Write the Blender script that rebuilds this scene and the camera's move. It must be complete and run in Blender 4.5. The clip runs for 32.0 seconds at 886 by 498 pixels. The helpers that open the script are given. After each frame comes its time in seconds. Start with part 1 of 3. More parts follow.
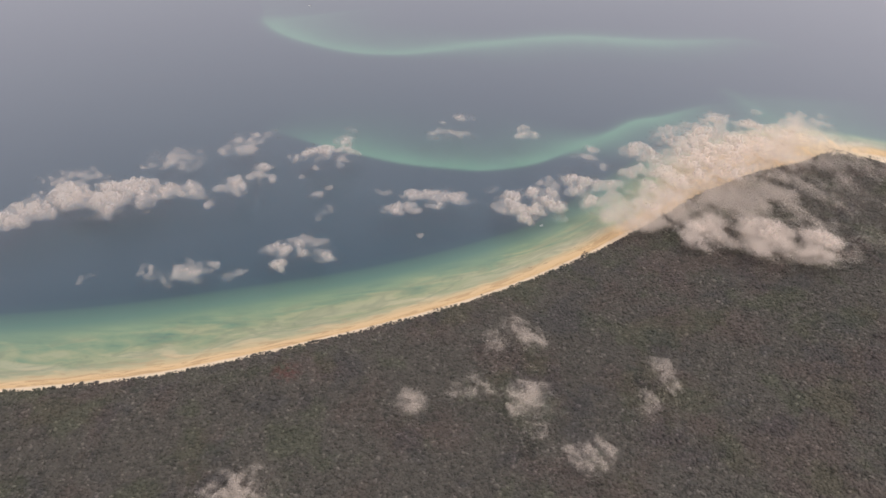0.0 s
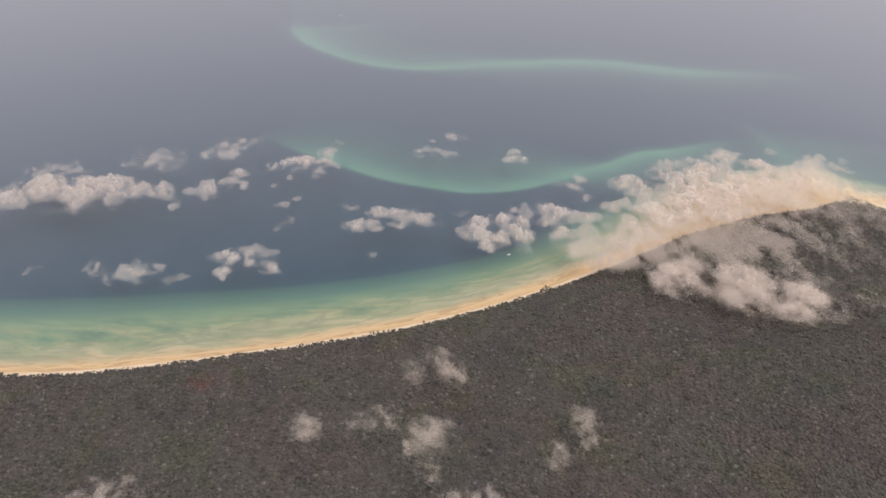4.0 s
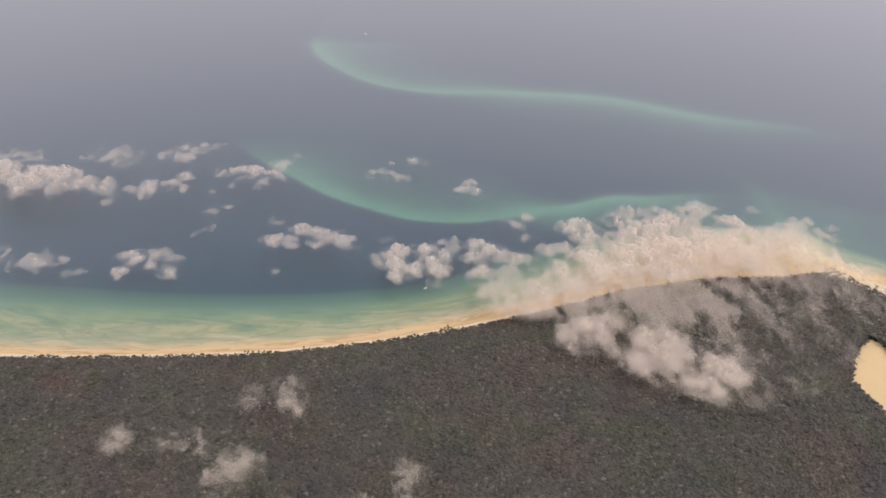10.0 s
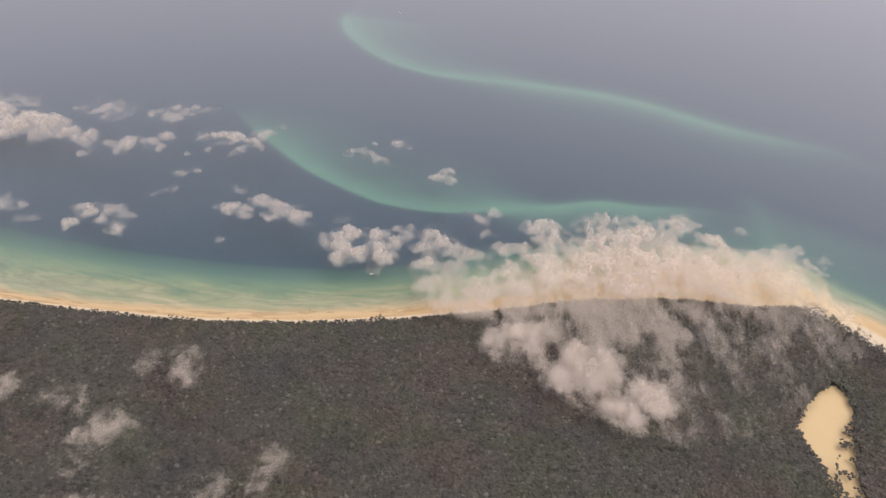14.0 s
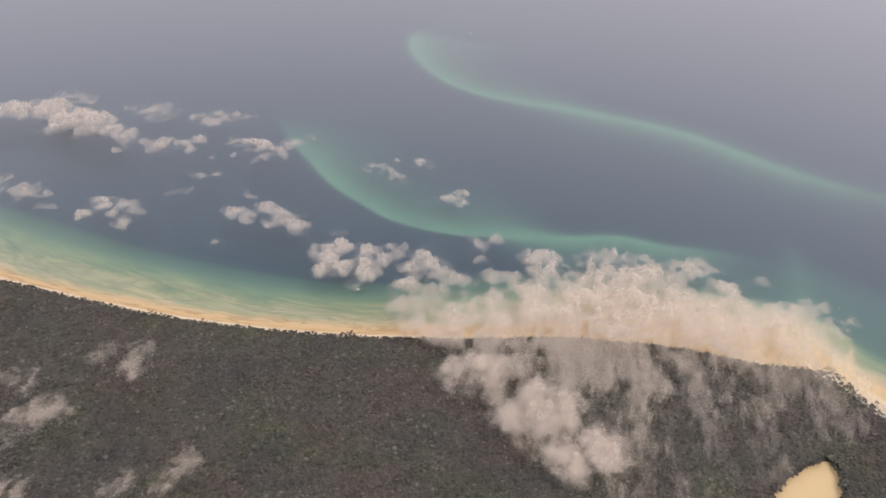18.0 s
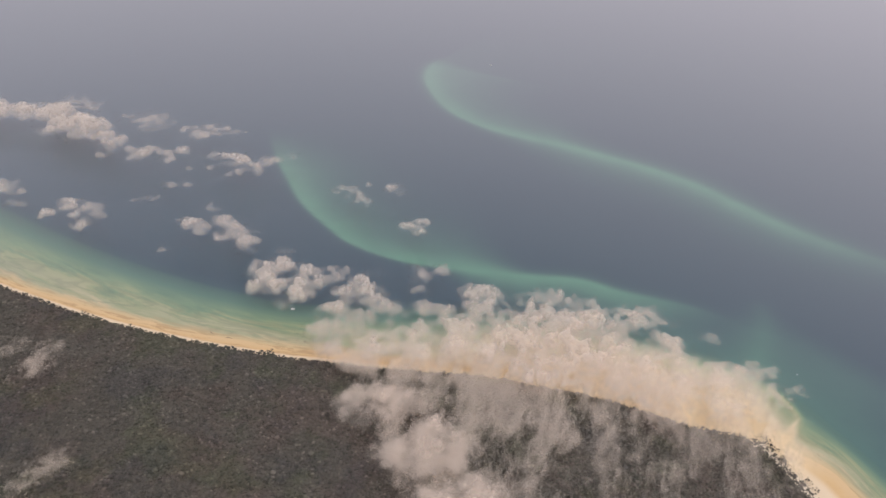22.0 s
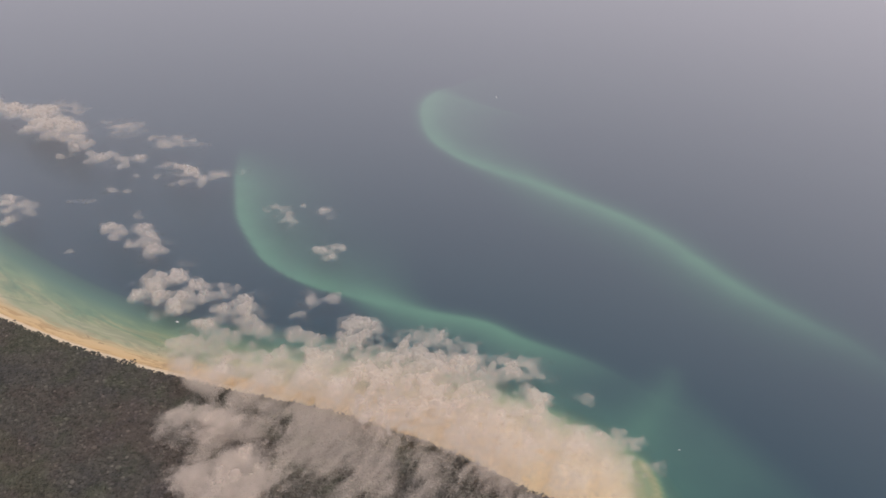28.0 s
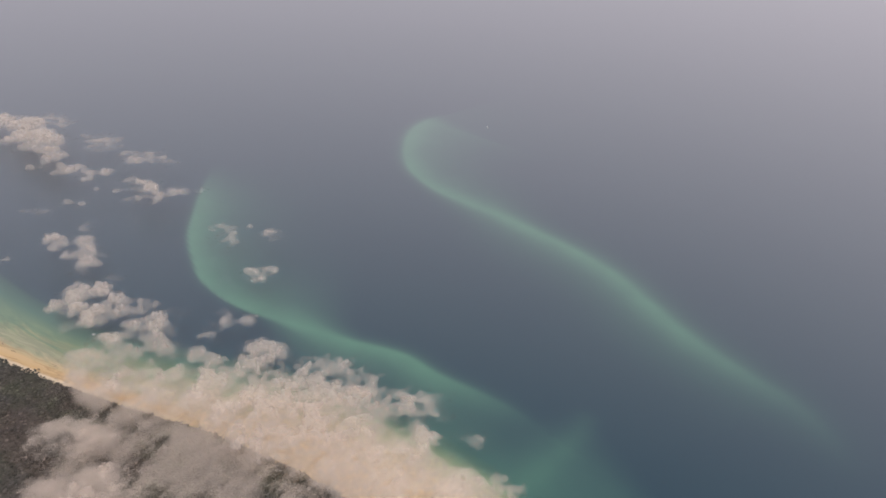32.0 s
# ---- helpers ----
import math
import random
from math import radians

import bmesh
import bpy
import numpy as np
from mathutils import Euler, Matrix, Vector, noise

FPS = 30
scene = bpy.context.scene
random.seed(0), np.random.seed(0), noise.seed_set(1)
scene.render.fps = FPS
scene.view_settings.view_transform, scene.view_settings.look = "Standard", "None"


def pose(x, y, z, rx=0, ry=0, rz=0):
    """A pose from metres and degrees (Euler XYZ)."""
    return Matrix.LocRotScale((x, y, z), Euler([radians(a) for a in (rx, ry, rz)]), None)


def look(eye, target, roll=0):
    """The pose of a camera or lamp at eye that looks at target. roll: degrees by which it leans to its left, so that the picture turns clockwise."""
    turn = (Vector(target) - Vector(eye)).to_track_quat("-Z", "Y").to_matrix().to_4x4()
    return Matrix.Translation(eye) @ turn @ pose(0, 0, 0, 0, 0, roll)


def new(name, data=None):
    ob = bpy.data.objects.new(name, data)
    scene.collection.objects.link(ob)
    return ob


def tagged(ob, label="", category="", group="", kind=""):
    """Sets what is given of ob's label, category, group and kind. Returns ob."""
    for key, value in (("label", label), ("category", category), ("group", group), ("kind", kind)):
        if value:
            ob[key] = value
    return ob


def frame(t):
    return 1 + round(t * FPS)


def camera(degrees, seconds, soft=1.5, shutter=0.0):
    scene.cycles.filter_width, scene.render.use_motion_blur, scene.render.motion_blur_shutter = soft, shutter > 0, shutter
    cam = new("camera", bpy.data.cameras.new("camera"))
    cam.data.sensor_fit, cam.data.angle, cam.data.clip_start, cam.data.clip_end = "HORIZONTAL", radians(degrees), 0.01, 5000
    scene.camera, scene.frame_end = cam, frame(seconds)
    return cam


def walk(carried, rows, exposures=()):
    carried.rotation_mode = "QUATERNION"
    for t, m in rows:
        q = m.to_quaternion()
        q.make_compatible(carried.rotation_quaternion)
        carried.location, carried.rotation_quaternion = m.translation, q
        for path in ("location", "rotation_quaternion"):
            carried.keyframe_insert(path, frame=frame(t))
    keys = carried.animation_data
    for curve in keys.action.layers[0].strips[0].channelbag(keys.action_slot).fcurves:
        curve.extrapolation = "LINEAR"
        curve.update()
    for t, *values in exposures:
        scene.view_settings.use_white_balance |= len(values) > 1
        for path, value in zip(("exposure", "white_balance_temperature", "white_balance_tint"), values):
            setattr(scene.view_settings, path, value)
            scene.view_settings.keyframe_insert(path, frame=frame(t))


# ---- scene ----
cam = camera(59.50, 32.0, soft=1.6)
# seconds, place in metres, turn in degrees
PATH = [
    (0.0, -0.00, -0.00, 515.40, 53.718, -0.673, -0.018),
    (0.5, 16.84, 4.60, 513.83, 53.902, -0.764, 0.949),
    (1.0, 33.66, 9.22, 512.25, 54.155, -0.918, 1.821),
    (1.5, 50.48, 13.91, 510.66, 54.347, -0.932, 2.710),
    (2.0, 67.25, 18.71, 509.07, 54.442, -0.993, 3.587),
    (2.5, 83.98, 23.67, 507.47, 54.538, -0.989, 4.553),
    (3.0, 100.61, 28.83, 505.87, 54.650, -0.960, 5.561),
    (3.5, 117.14, 34.23, 504.26, 54.727, -0.944, 6.639),
    (5.5, 182.78, 56.98, 497.80, 55.577, -1.255, 10.018),
    (6.0, 199.03, 63.01, 496.19, 55.701, -1.291, 10.867),
    (6.5, 215.09, 69.39, 494.59, 55.865, -1.358, 11.736),
    (7.0, 230.97, 76.08, 493.01, 55.984, -1.396, 12.662),
    (7.5, 246.69, 83.03, 491.46, 56.135, -1.445, 13.522),
    (8.0, 262.24, 90.23, 489.95, 56.273, -1.672, 14.334),
    (8.5, 277.64, 97.66, 488.49, 56.330, -1.696, 15.127),
    (9.0, 292.89, 105.32, 487.10, 56.462, -1.851, 15.994),
    (9.5, 307.99, 113.22, 485.77, 56.553, -1.875, 16.735),
    (10.0, 322.95, 121.36, 484.52, 56.651, -1.922, 17.551),
    (10.5, 337.76, 129.73, 483.34, 56.688, -1.975, 18.318),
    (11.0, 352.43, 138.30, 482.24, 56.733, -2.030, 19.118),
    (11.5, 366.93, 147.03, 481.24, 56.674, -2.253, 19.803),
    (12.0, 381.27, 155.93, 480.33, 56.596, -2.372, 20.550),
    (12.5, 395.44, 165.02, 479.51, 56.402, -2.359, 21.571),
    (13.0, 409.45, 174.28, 478.78, 55.996, -2.439, 22.747),
    (13.5, 423.30, 183.75, 478.13, 55.608, -3.083, 24.224),
    (14.0, 437.00, 193.42, 477.56, 55.290, -4.019, 25.954),
    (14.5, 450.55, 203.31, 477.05, 55.149, -4.456, 27.507),
    (16.5, 504.06, 243.87, 475.28, 55.494, -3.589, 32.314),
    (17.0, 517.23, 254.27, 474.89, 55.739, -3.315, 33.738),
    (17.5, 530.21, 264.92, 474.54, 56.025, -3.211, 35.049),
    (18.0, 543.03, 275.83, 474.23, 56.322, -3.186, 36.163),
    (18.5, 555.72, 287.01, 473.98, 56.523, -3.066, 37.248),
    (19.0, 568.29, 298.43, 473.78, 56.740, -3.064, 38.350),
    (19.5, 580.75, 310.12, 473.65, 57.049, -3.358, 39.256),
    (20.0, 593.12, 322.05, 473.60, 57.286, -3.491, 40.121),
    (20.5, 605.39, 334.24, 473.63, 57.539, -3.673, 40.969),
    (21.0, 617.59, 346.67, 473.76, 57.682, -3.822, 41.748),
    (21.5, 629.70, 359.35, 473.98, 57.881, -3.958, 42.629),
    (22.0, 641.69, 372.27, 474.31, 58.108, -4.118, 43.447),
    (22.5, 653.54, 385.46, 474.73, 58.274, -4.282, 44.280),
    (23.0, 665.23, 398.92, 475.23, 58.412, -4.431, 45.076),
    (23.5, 676.71, 412.67, 475.82, 58.623, -4.493, 45.713),
    (24.0, 687.95, 426.71, 476.49, 58.927, -4.709, 46.174),
    (24.5, 698.91, 441.08, 477.22, 59.123, -4.836, 46.706),
    (25.0, 709.54, 455.79, 478.00, 59.158, -4.771, 47.493),
    (25.5, 719.80, 470.84, 478.83, 59.226, -4.691, 48.412),
    (27.5, 759.32, 532.33, 482.27, 59.364, -4.594, 51.960),
    (28.0, 768.87, 547.88, 483.14, 59.400, -4.648, 52.770),
    (28.5, 778.15, 563.59, 484.02, 59.415, -4.649, 53.345),
    (29.0, 787.21, 579.43, 484.91, 59.420, -4.713, 54.116),
    (29.5, 796.11, 595.37, 485.81, 59.414, -4.862, 54.877),
    (30.0, 804.89, 611.40, 486.71, 59.508, -5.182, 55.576),
    (30.5, 813.61, 627.49, 487.61, 59.838, -5.221, 55.976),
    (31.0, 822.30, 643.62, 488.52, 60.470, -5.230, 56.572),
    (31.5, 830.97, 659.78, 489.43, 60.682, -5.121, 57.487),
    (32.0, 839.65, 675.95, 490.34, 60.964, -5.063, 58.285),
]
walk(cam, [(t, pose(x, y, z, rx, ry, rz)) for t, x, y, z, rx, ry, rz in PATH],
     exposures=[(0.0, 0.30), (13.0, 0.29), (19.0, 0.25), (22.0, 0.15), (25.0, 0.07), (32.0, 0.02)])

# ---- light ----
SUN_ELEVATION, SUN_AZIMUTH = 64.0, 105.0  # degrees; azimuth clockwise from +y
scene.cycles.transparent_max_bounces = 48
world = bpy.data.worlds.new("hazy_sky")
scene.world = world
world.use_nodes = True
wn = world.node_tree.nodes
sky = wn.new("ShaderNodeTexSky")
sky.sky_type = "NISHITA"
sky.sun_disc = False
sky.sun_elevation = radians(SUN_ELEVATION)
sky.sun_rotation = radians(SUN_AZIMUTH)
sky.dust_density = 5.0
world.node_tree.links.new(sky.outputs[0], wn["Background"].inputs[0])
wn["Background"].inputs[1].default_value = 0.05
# the even glow of smoke haze over the whole sky
haze = wn.new("ShaderNodeBackground")
haze.inputs[0].default_value = (0.575, 0.528, 0.54, 1)
haze.inputs[1].default_value = 1.04
both = wn.new("ShaderNodeAddShader")
world.node_tree.links.new(wn["Background"].outputs[0], both.inputs[0])
world.node_tree.links.new(haze.outputs[0], both.inputs[1])
world.node_tree.links.new(both.outputs[0], wn["World Output"].inputs[0])
sun_data = bpy.data.lights.new("sun", "SUN")
sun_data.energy = 0.6
sun_data.angle = radians(28)
sun_data.color = (1.0, 0.93, 0.82)
sun = new("sun", sun_data)
se, sa = radians(SUN_ELEVATION), radians(SUN_AZIMUTH)
sun_dir = Vector((math.sin(sa) * math.cos(se), math.cos(sa) * math.cos(se), math.sin(se)))
sun.matrix_world = look(sun_dir * 3000, (0, 0, 0))


# ---- materials ----
class Nodes:
    """A small wrapper to wire a material."""

    def __init__(self, name):
        self.mat = bpy.data.materials.new(name)
        self.mat.use_nodes = True
        self.tree = self.mat.node_tree
        self.bsdf = self.tree.nodes["Principled BSDF"]
        self.out = self.tree.nodes["Material Output"]

    def add(self, kind, **values):
        node = self.tree.nodes.new(kind)
        for key, value in values.items():
            node.inputs[key.replace("_", " ")].default_value = value
        return node

    def link(self, a, b):
        self.tree.links.new(a, b)

    def attr(self, name):
        node = self.tree.nodes.new("ShaderNodeAttribute")
        node.attribute_name = name
        return node.outputs["Fac"]

    def position(self):
        return self.tree.nodes.new("ShaderNodeNewGeometry").outputs["Position"]

    def scaled(self, vec, sx, sy, sz, rot=0.0):
        node = self.tree.nodes.new("ShaderNodeMapping")
        node.inputs["Scale"].default_value = (sx, sy, sz)
        node.inputs["Rotation"].default_value = (0, 0, rot)
        self.link(vec, node.inputs["Vector"])
        return node.outputs[0]

    def noise(self, vec, scale, detail=4.0, rough=0.55, warp=0.0):
        node = self.add("ShaderNodeTexNoise", Scale=scale, Detail=detail, Roughness=rough, Distortion=warp)
        self.link(vec, node.inputs["Vector"])
        return node.outputs["Fac"]

    def math(self, op, a, b=0.0, clamp=False):
        node = self.tree.nodes.new("ShaderNodeMath")
        node.operation, node.use_clamp = op, clamp
        for i, v in enumerate((a, b)):
            if isinstance(v, (int, float)):
                node.inputs[i].default_value = v
            else:
                self.link(v, node.inputs[i])
        return node.outputs[0]

    def between(self, v, a, b, c=0.0, d=1.0):
        node = self.add("ShaderNodeMapRange", From_Min=a, From_Max=b, To_Min=c, To_Max=d)
        node.interpolation_type = "SMOOTHSTEP"
        self.link(v, node.inputs[0])
        return node.outputs[0]

    def mix(self, fac, a, b, kind="MIX"):
        node = self.tree.nodes.new("ShaderNodeMix")
        node.data_type, node.blend_type = "RGBA", kind
        for i, v in ((0, fac), (6, a), (7, b)):
            if isinstance(v, (int, float)):
                node.inputs[i].default_value = v
            elif isinstance(v, tuple):
                node.inputs[i].default_value = (*v, 1)
            else:
                self.link(v, node.inputs[i])
        return node.outputs[2]

    def ramp(self, v, stops):
        node = self.tree.nodes.new("ShaderNodeValToRGB")
        band = node.color_ramp
        while len(band.elements) < len(stops):
            band.elements.new(0.5)
        for e, (p, c) in zip(band.elements, stops):
            e.position, e.color = p, (*c, 1)
        self.link(v, node.inputs[0])
        return node.outputs[0]

    def bump(self, height, strength, distance):
        node = self.add("ShaderNodeBump", Strength=strength, Distance=distance)
        self.link(height, node.inputs["Height"])
        self.link(node.outputs[0], self.bsdf.inputs["Normal"])

    def base(self, colour, rough, spec=0.5):
        if isinstance(colour, tuple):
            self.bsdf.inputs["Base Color"].default_value = (*colour, 1)
        else:
            self.link(colour, self.bsdf.inputs["Base Color"])
        self.bsdf.inputs["Roughness"].default_value = rough
        self.bsdf.inputs["Specular IOR Level"].default_value = spec
        return self.mat


def sand_ridges(n, coast):
    """Slanting ridges and runnels that the tide leaves in the sand, in shore coordinates."""
    long = n.noise(n.scaled(coast, 0.022, 0.16, 1, 0.22), 1.0, 5, 0.6, 1.6)
    return n.between(long, 0.51, 0.60)


def water_material():
    n = Nodes("sea_water")
    across, along, shoal = n.attr("across"), n.attr("along"), n.attr("shoal")
    p = n.position()
    comb = n.tree.nodes.new("ShaderNodeCombineXYZ")
    n.link(along, comb.inputs[0])
    n.link(n.math("MULTIPLY", across, 90.0), comb.inputs[1])
    coast = comb.outputs[0]
    streak = n.noise(n.scaled(n.scaled(coast, 1, 1, 1, 0.10), 0.012, 0.085, 1), 1.0, 4, 0.5, 1.1)
    blot = n.noise(n.scaled(n.scaled(coast, 1, 1, 1, 0.16), 0.035, 0.14, 1), 1.0, 5, 0.6, 0.8)
    bars = n.math("ADD", n.math("MULTIPLY", n.math("SUBTRACT", streak, 0.5), 0.95), n.math("MULTIPLY", n.math("SUBTRACT", blot, 0.5), 0.45))
    # sand bars show in the shallow half only
    parts = n.tree.nodes.new("ShaderNodeSeparateXYZ")
    n.link(p, parts.inputs[0])
    bay = n.math("MAXIMUM", n.between(parts.outputs[0], 330, 230), n.between(parts.outputs[0], 545, 580, 0.0, 0.8))
    weight = n.math("MULTIPLY", n.math("MULTIPLY", n.between(across, 0.18, 0.36), n.between(across, 0.78, 0.48)), bay)
    depth = n.math("MAXIMUM", n.math("ADD", across, n.math("MULTIPLY", bars, weight)), n.math("MULTIPLY", across, 0.8))
    colour = n.ramp(n.math("MULTIPLY", depth, 0.75), [
        (0.13, (0.585, 0.43, 0.25)), (0.17, (0.50, 0.40, 0.24)), (0.22, (0.355, 0.345, 0.215)), (0.33, (0.275, 0.30, 0.168)),
        (0.46, (0.165, 0.25, 0.148)), (0.60, (0.072, 0.158, 0.12)), (0.72, (0.038, 0.100, 0.090)), (0.775, (0.017, 0.060, 0.078)), (0.95, (0.014, 0.050, 0.074))])
    # thin darker troughs between the bars
    fold = n.math("ABSOLUTE", n.math("SUBTRACT", n.noise(n.scaled(coast, 0.010, 0.06, 1, 0.05), 1.0, 4, 0.55, 0.9), 0.5))
    trough = n.math("MULTIPLY", n.between(fold, 0.065, 0.0), n.math("MULTIPLY", n.between(across, 0.2, 0.32), n.between(across, 0.75, 0.5)))
    colour = n.mix(n.math("MULTIPLY", n.math("MULTIPLY", trough, bay), 0.42), colour, (0.15, 0.19, 0.12))
    weed = n.math("MULTIPLY", n.between(n.noise(n.scaled(coast, 0.06, 0.16, 1), 1.0, 5, 0.65, 1.0), 0.58, 0.74), n.math("MULTIPLY", n.between(across, 0.24, 0.36), n.between(across, 0.75, 0.45)))
    colour = n.mix(n.math("MULTIPLY", n.math("MULTIPLY", weed, bay), 0.45), colour, (0.13, 0.17, 0.105))
    colour = n.mix(n.math("MULTIPLY", n.math("MULTIPLY", sand_ridges(n, coast), bay), n.between(across, 0.36, 0.2, 0.0, 0.6)), colour, (0.40, 0.29, 0.165))
    colour = n.mix(n.math("MULTIPLY", n.math("MULTIPLY", n.between(parts.outputs[0], 220, 330), n.between(parts.outputs[0], 600, 555)), n.between(across, 0.42, 0.2)), colour, (0.62, 0.495, 0.325))
    broad = n.noise(n.scaled(p, 0.004, 0.007, 1), 1.0, 3)
    colour = n.mix(n.between(broad, 0.3, 0.7), colour, n.mix(1.0, colour, (0.88, 0.94, 0.97), "MULTIPLY"))
    patch = n.noise(n.scaled(p, 0.018, 0.018, 1), 1.0, 4)
    s = n.math("MULTIPLY", shoal, n.between(patch, 0.2, 0.75, 0.88, 1.1))
    colour = n.mix(n.math("MULTIPLY", s, 1.0, True), colour, (0.12, 0.305, 0.20))
    n.base(colour, 0.9, 0.0)
    ripple = n.noise(p, 0.25, 4, 0.6)
    n.bump(ripple, 0.25, 0.5)
    # wind-ruffled gloss, stronger towards grazing sight; raised and tinted to imitate sea haze
    gloss = n.add("ShaderNodeBsdfGlossy", Roughness=0.42)
    gloss.inputs["Color"].default_value = (0.998, 0.958, 0.978, 1)
    weight = n.tree.nodes.new("ShaderNodeLayerWeight")
    weight.inputs["Blend"].default_value = 0.5
    wet = n.tree.nodes.new("ShaderNodeMixShader")
    n.link(n.math("MULTIPLY", n.math("MULTIPLY", n.math("POWER", weight.outputs["Facing"], 2.5), 0.87, True), n.between(across, 0.15, 0.32)), wet.inputs[0])
    n.link(n.bsdf.outputs[0], wet.inputs[1])
    n.link(gloss.outputs[0], wet.inputs[2])
    n.link(wet.outputs[0], n.out.inputs["Surface"])
    return n.mat


def sand_material():
    n = Nodes("beach_sand")
    p = n.position()
    across, soil = n.attr("across"), n.attr("soil")
    comb = n.tree.nodes.new("ShaderNodeCombineXYZ")
    n.link(n.attr("along"), comb.inputs[0])
    n.link(n.math("MULTIPLY", across, 90.0), comb.inputs[1])
    place = n.tree.nodes.new("ShaderNodeSeparateXYZ")
    n.link(p, place.inputs[0])
    ridges = n.math("MULTIPLY", sand_ridges(n, comb.outputs[0]), n.between(place.outputs[0], 280, 190))
    wet = n.between(n.math("ADD", across, n.math("MULTIPLY", n.math("SUBTRACT", n.noise(p, 0.06, 4), 0.5), 0.1)), 0.06, 0.16)
    dry = n.mix(n.noise(p, 0.05, 6, 0.6), (0.62, 0.435, 0.235), (0.55, 0.375, 0.195))
    pale = n.mix(n.between(across, 0.08, 0.02), dry, (0.68, 0.56, 0.41))
    colour = n.mix(wet, pale, (0.585, 0.43, 0.25))
    colour = n.mix(n.math("MULTIPLY", ridges, n.between(across, 0.01, 0.07, 0.0, 0.7)), colour, (0.40, 0.27, 0.145))
    colour = n.mix(n.math("MULTIPLY", n.between(place.outputs[0], 220, 330), n.between(place.outputs[0], 600, 555)), colour, n.mix(n.noise(p, 0.03, 5), (0.67, 0.545, 0.37), (0.62, 0.49, 0.315)))
    litter = n.between(n.noise(p, 0.35, 5, 0.7), 0.64, 0.72)
    colour = n.mix(n.math("MULTIPLY", litter, 0.25), colour, (0.33, 0.24, 0.15))
    inland_sand = n.mix(n.noise(p, 0.04, 5), (0.66, 0.50, 0.29), (0.61, 0.45, 0.25))
    v = n.tree.nodes.new("ShaderNodeVectorMath")
    v.operation = "DISTANCE"
    v.inputs[1].default_value = (575, 915, 2)
    n.link(p, v.inputs[0])
    inland_sand = n.mix(n.between(v.outputs["Value"], 90, 60), inland_sand, (0.70, 0.62, 0.50))
    colour = n.mix(n.between(across, -0.05, -0.2), colour, inland_sand)
    ragged = n.math("ADD", soil, n.math("MULTIPLY", n.math("SUBTRACT", n.noise(p, 0.3, 6, 0.7), 0.5), 1.6))
    earth = n.mix(n.noise(p, 0.15, 5), (0.062, 0.056, 0.046), (0.085, 0.076, 0.062))
    colour = n.mix(n.between(ragged, 0.46, 0.54), colour, earth)
    n.base(colour, 0.85, 0.2)
    n.bump(n.noise(p, 0.12, 6, 0.6), 0.5, 1.0)
    return n.mat


def leaf_material():
    n = Nodes("eucalypt_canopy")
    p = n.position()
    island = n.tree.nodes.new("ShaderNodeNewGeometry").outputs["Random Per Island"]
    colour = n.ramp(island, [(0.0, (0.053, 0.050, 0.043)), (0.3, (0.077, 0.072, 0.062)), (0.75, (0.095, 0.088, 0.075)), (0.93, (0.115, 0.105, 0.090)), (1.0, (0.17, 0.153, 0.133))])
    # stands of other kinds of tree: brown-red, olive green, blue-grey
    colour = n.mix(n.between(n.noise(p, 0.011, 5, 0.6), 0.47, 0.60), colour, n.mix(1.0, colour, (1.08, 0.98, 0.99), "MULTIPLY"))
    colour = n.mix(n.between(n.noise(n.scaled(p, 1, 1, 1, 1.1), 0.016, 5, 0.6), 0.50, 0.62), colour, n.mix(1.0, colour, (0.93, 1.02, 0.88), "MULTIPLY"))
    colour = n.mix(n.between(n.noise(n.scaled(p, 1, 1, 1, 2.0), 0.02, 5, 0.6), 0.53, 0.64), colour, n.mix(1.0, colour, (0.85, 0.87, 0.94), "MULTIPLY"))
    colour = n.mix(n.between(n.noise(p, 0.07, 4), 0.50, 0.70), colour, n.mix(1.0, colour, (0.80, 0.81, 0.83), "MULTIPLY"))
    # a stand of reddish trees
    v = n.tree.nodes.new("ShaderNodeVectorMath")
    v.operation = "DISTANCE"
    v.inputs[1].default_value = (-137, 502, 4)
    n.link(p, v.inputs[0])
    red = n.math("MULTIPLY", n.between(v.outputs["Value"], 19, 5), n.between(n.noise(p, 0.2, 3), 0.35, 0.6))
    colour = n.mix(n.math("MULTIPLY", red, 0.5), colour, (0.14, 0.045, 0.045))
    n.base(colour, 0.75, 0.25)
    n.bump(n.noise(p, 1.6, 4, 0.7), 0.4, 0.4)
    return n.mat


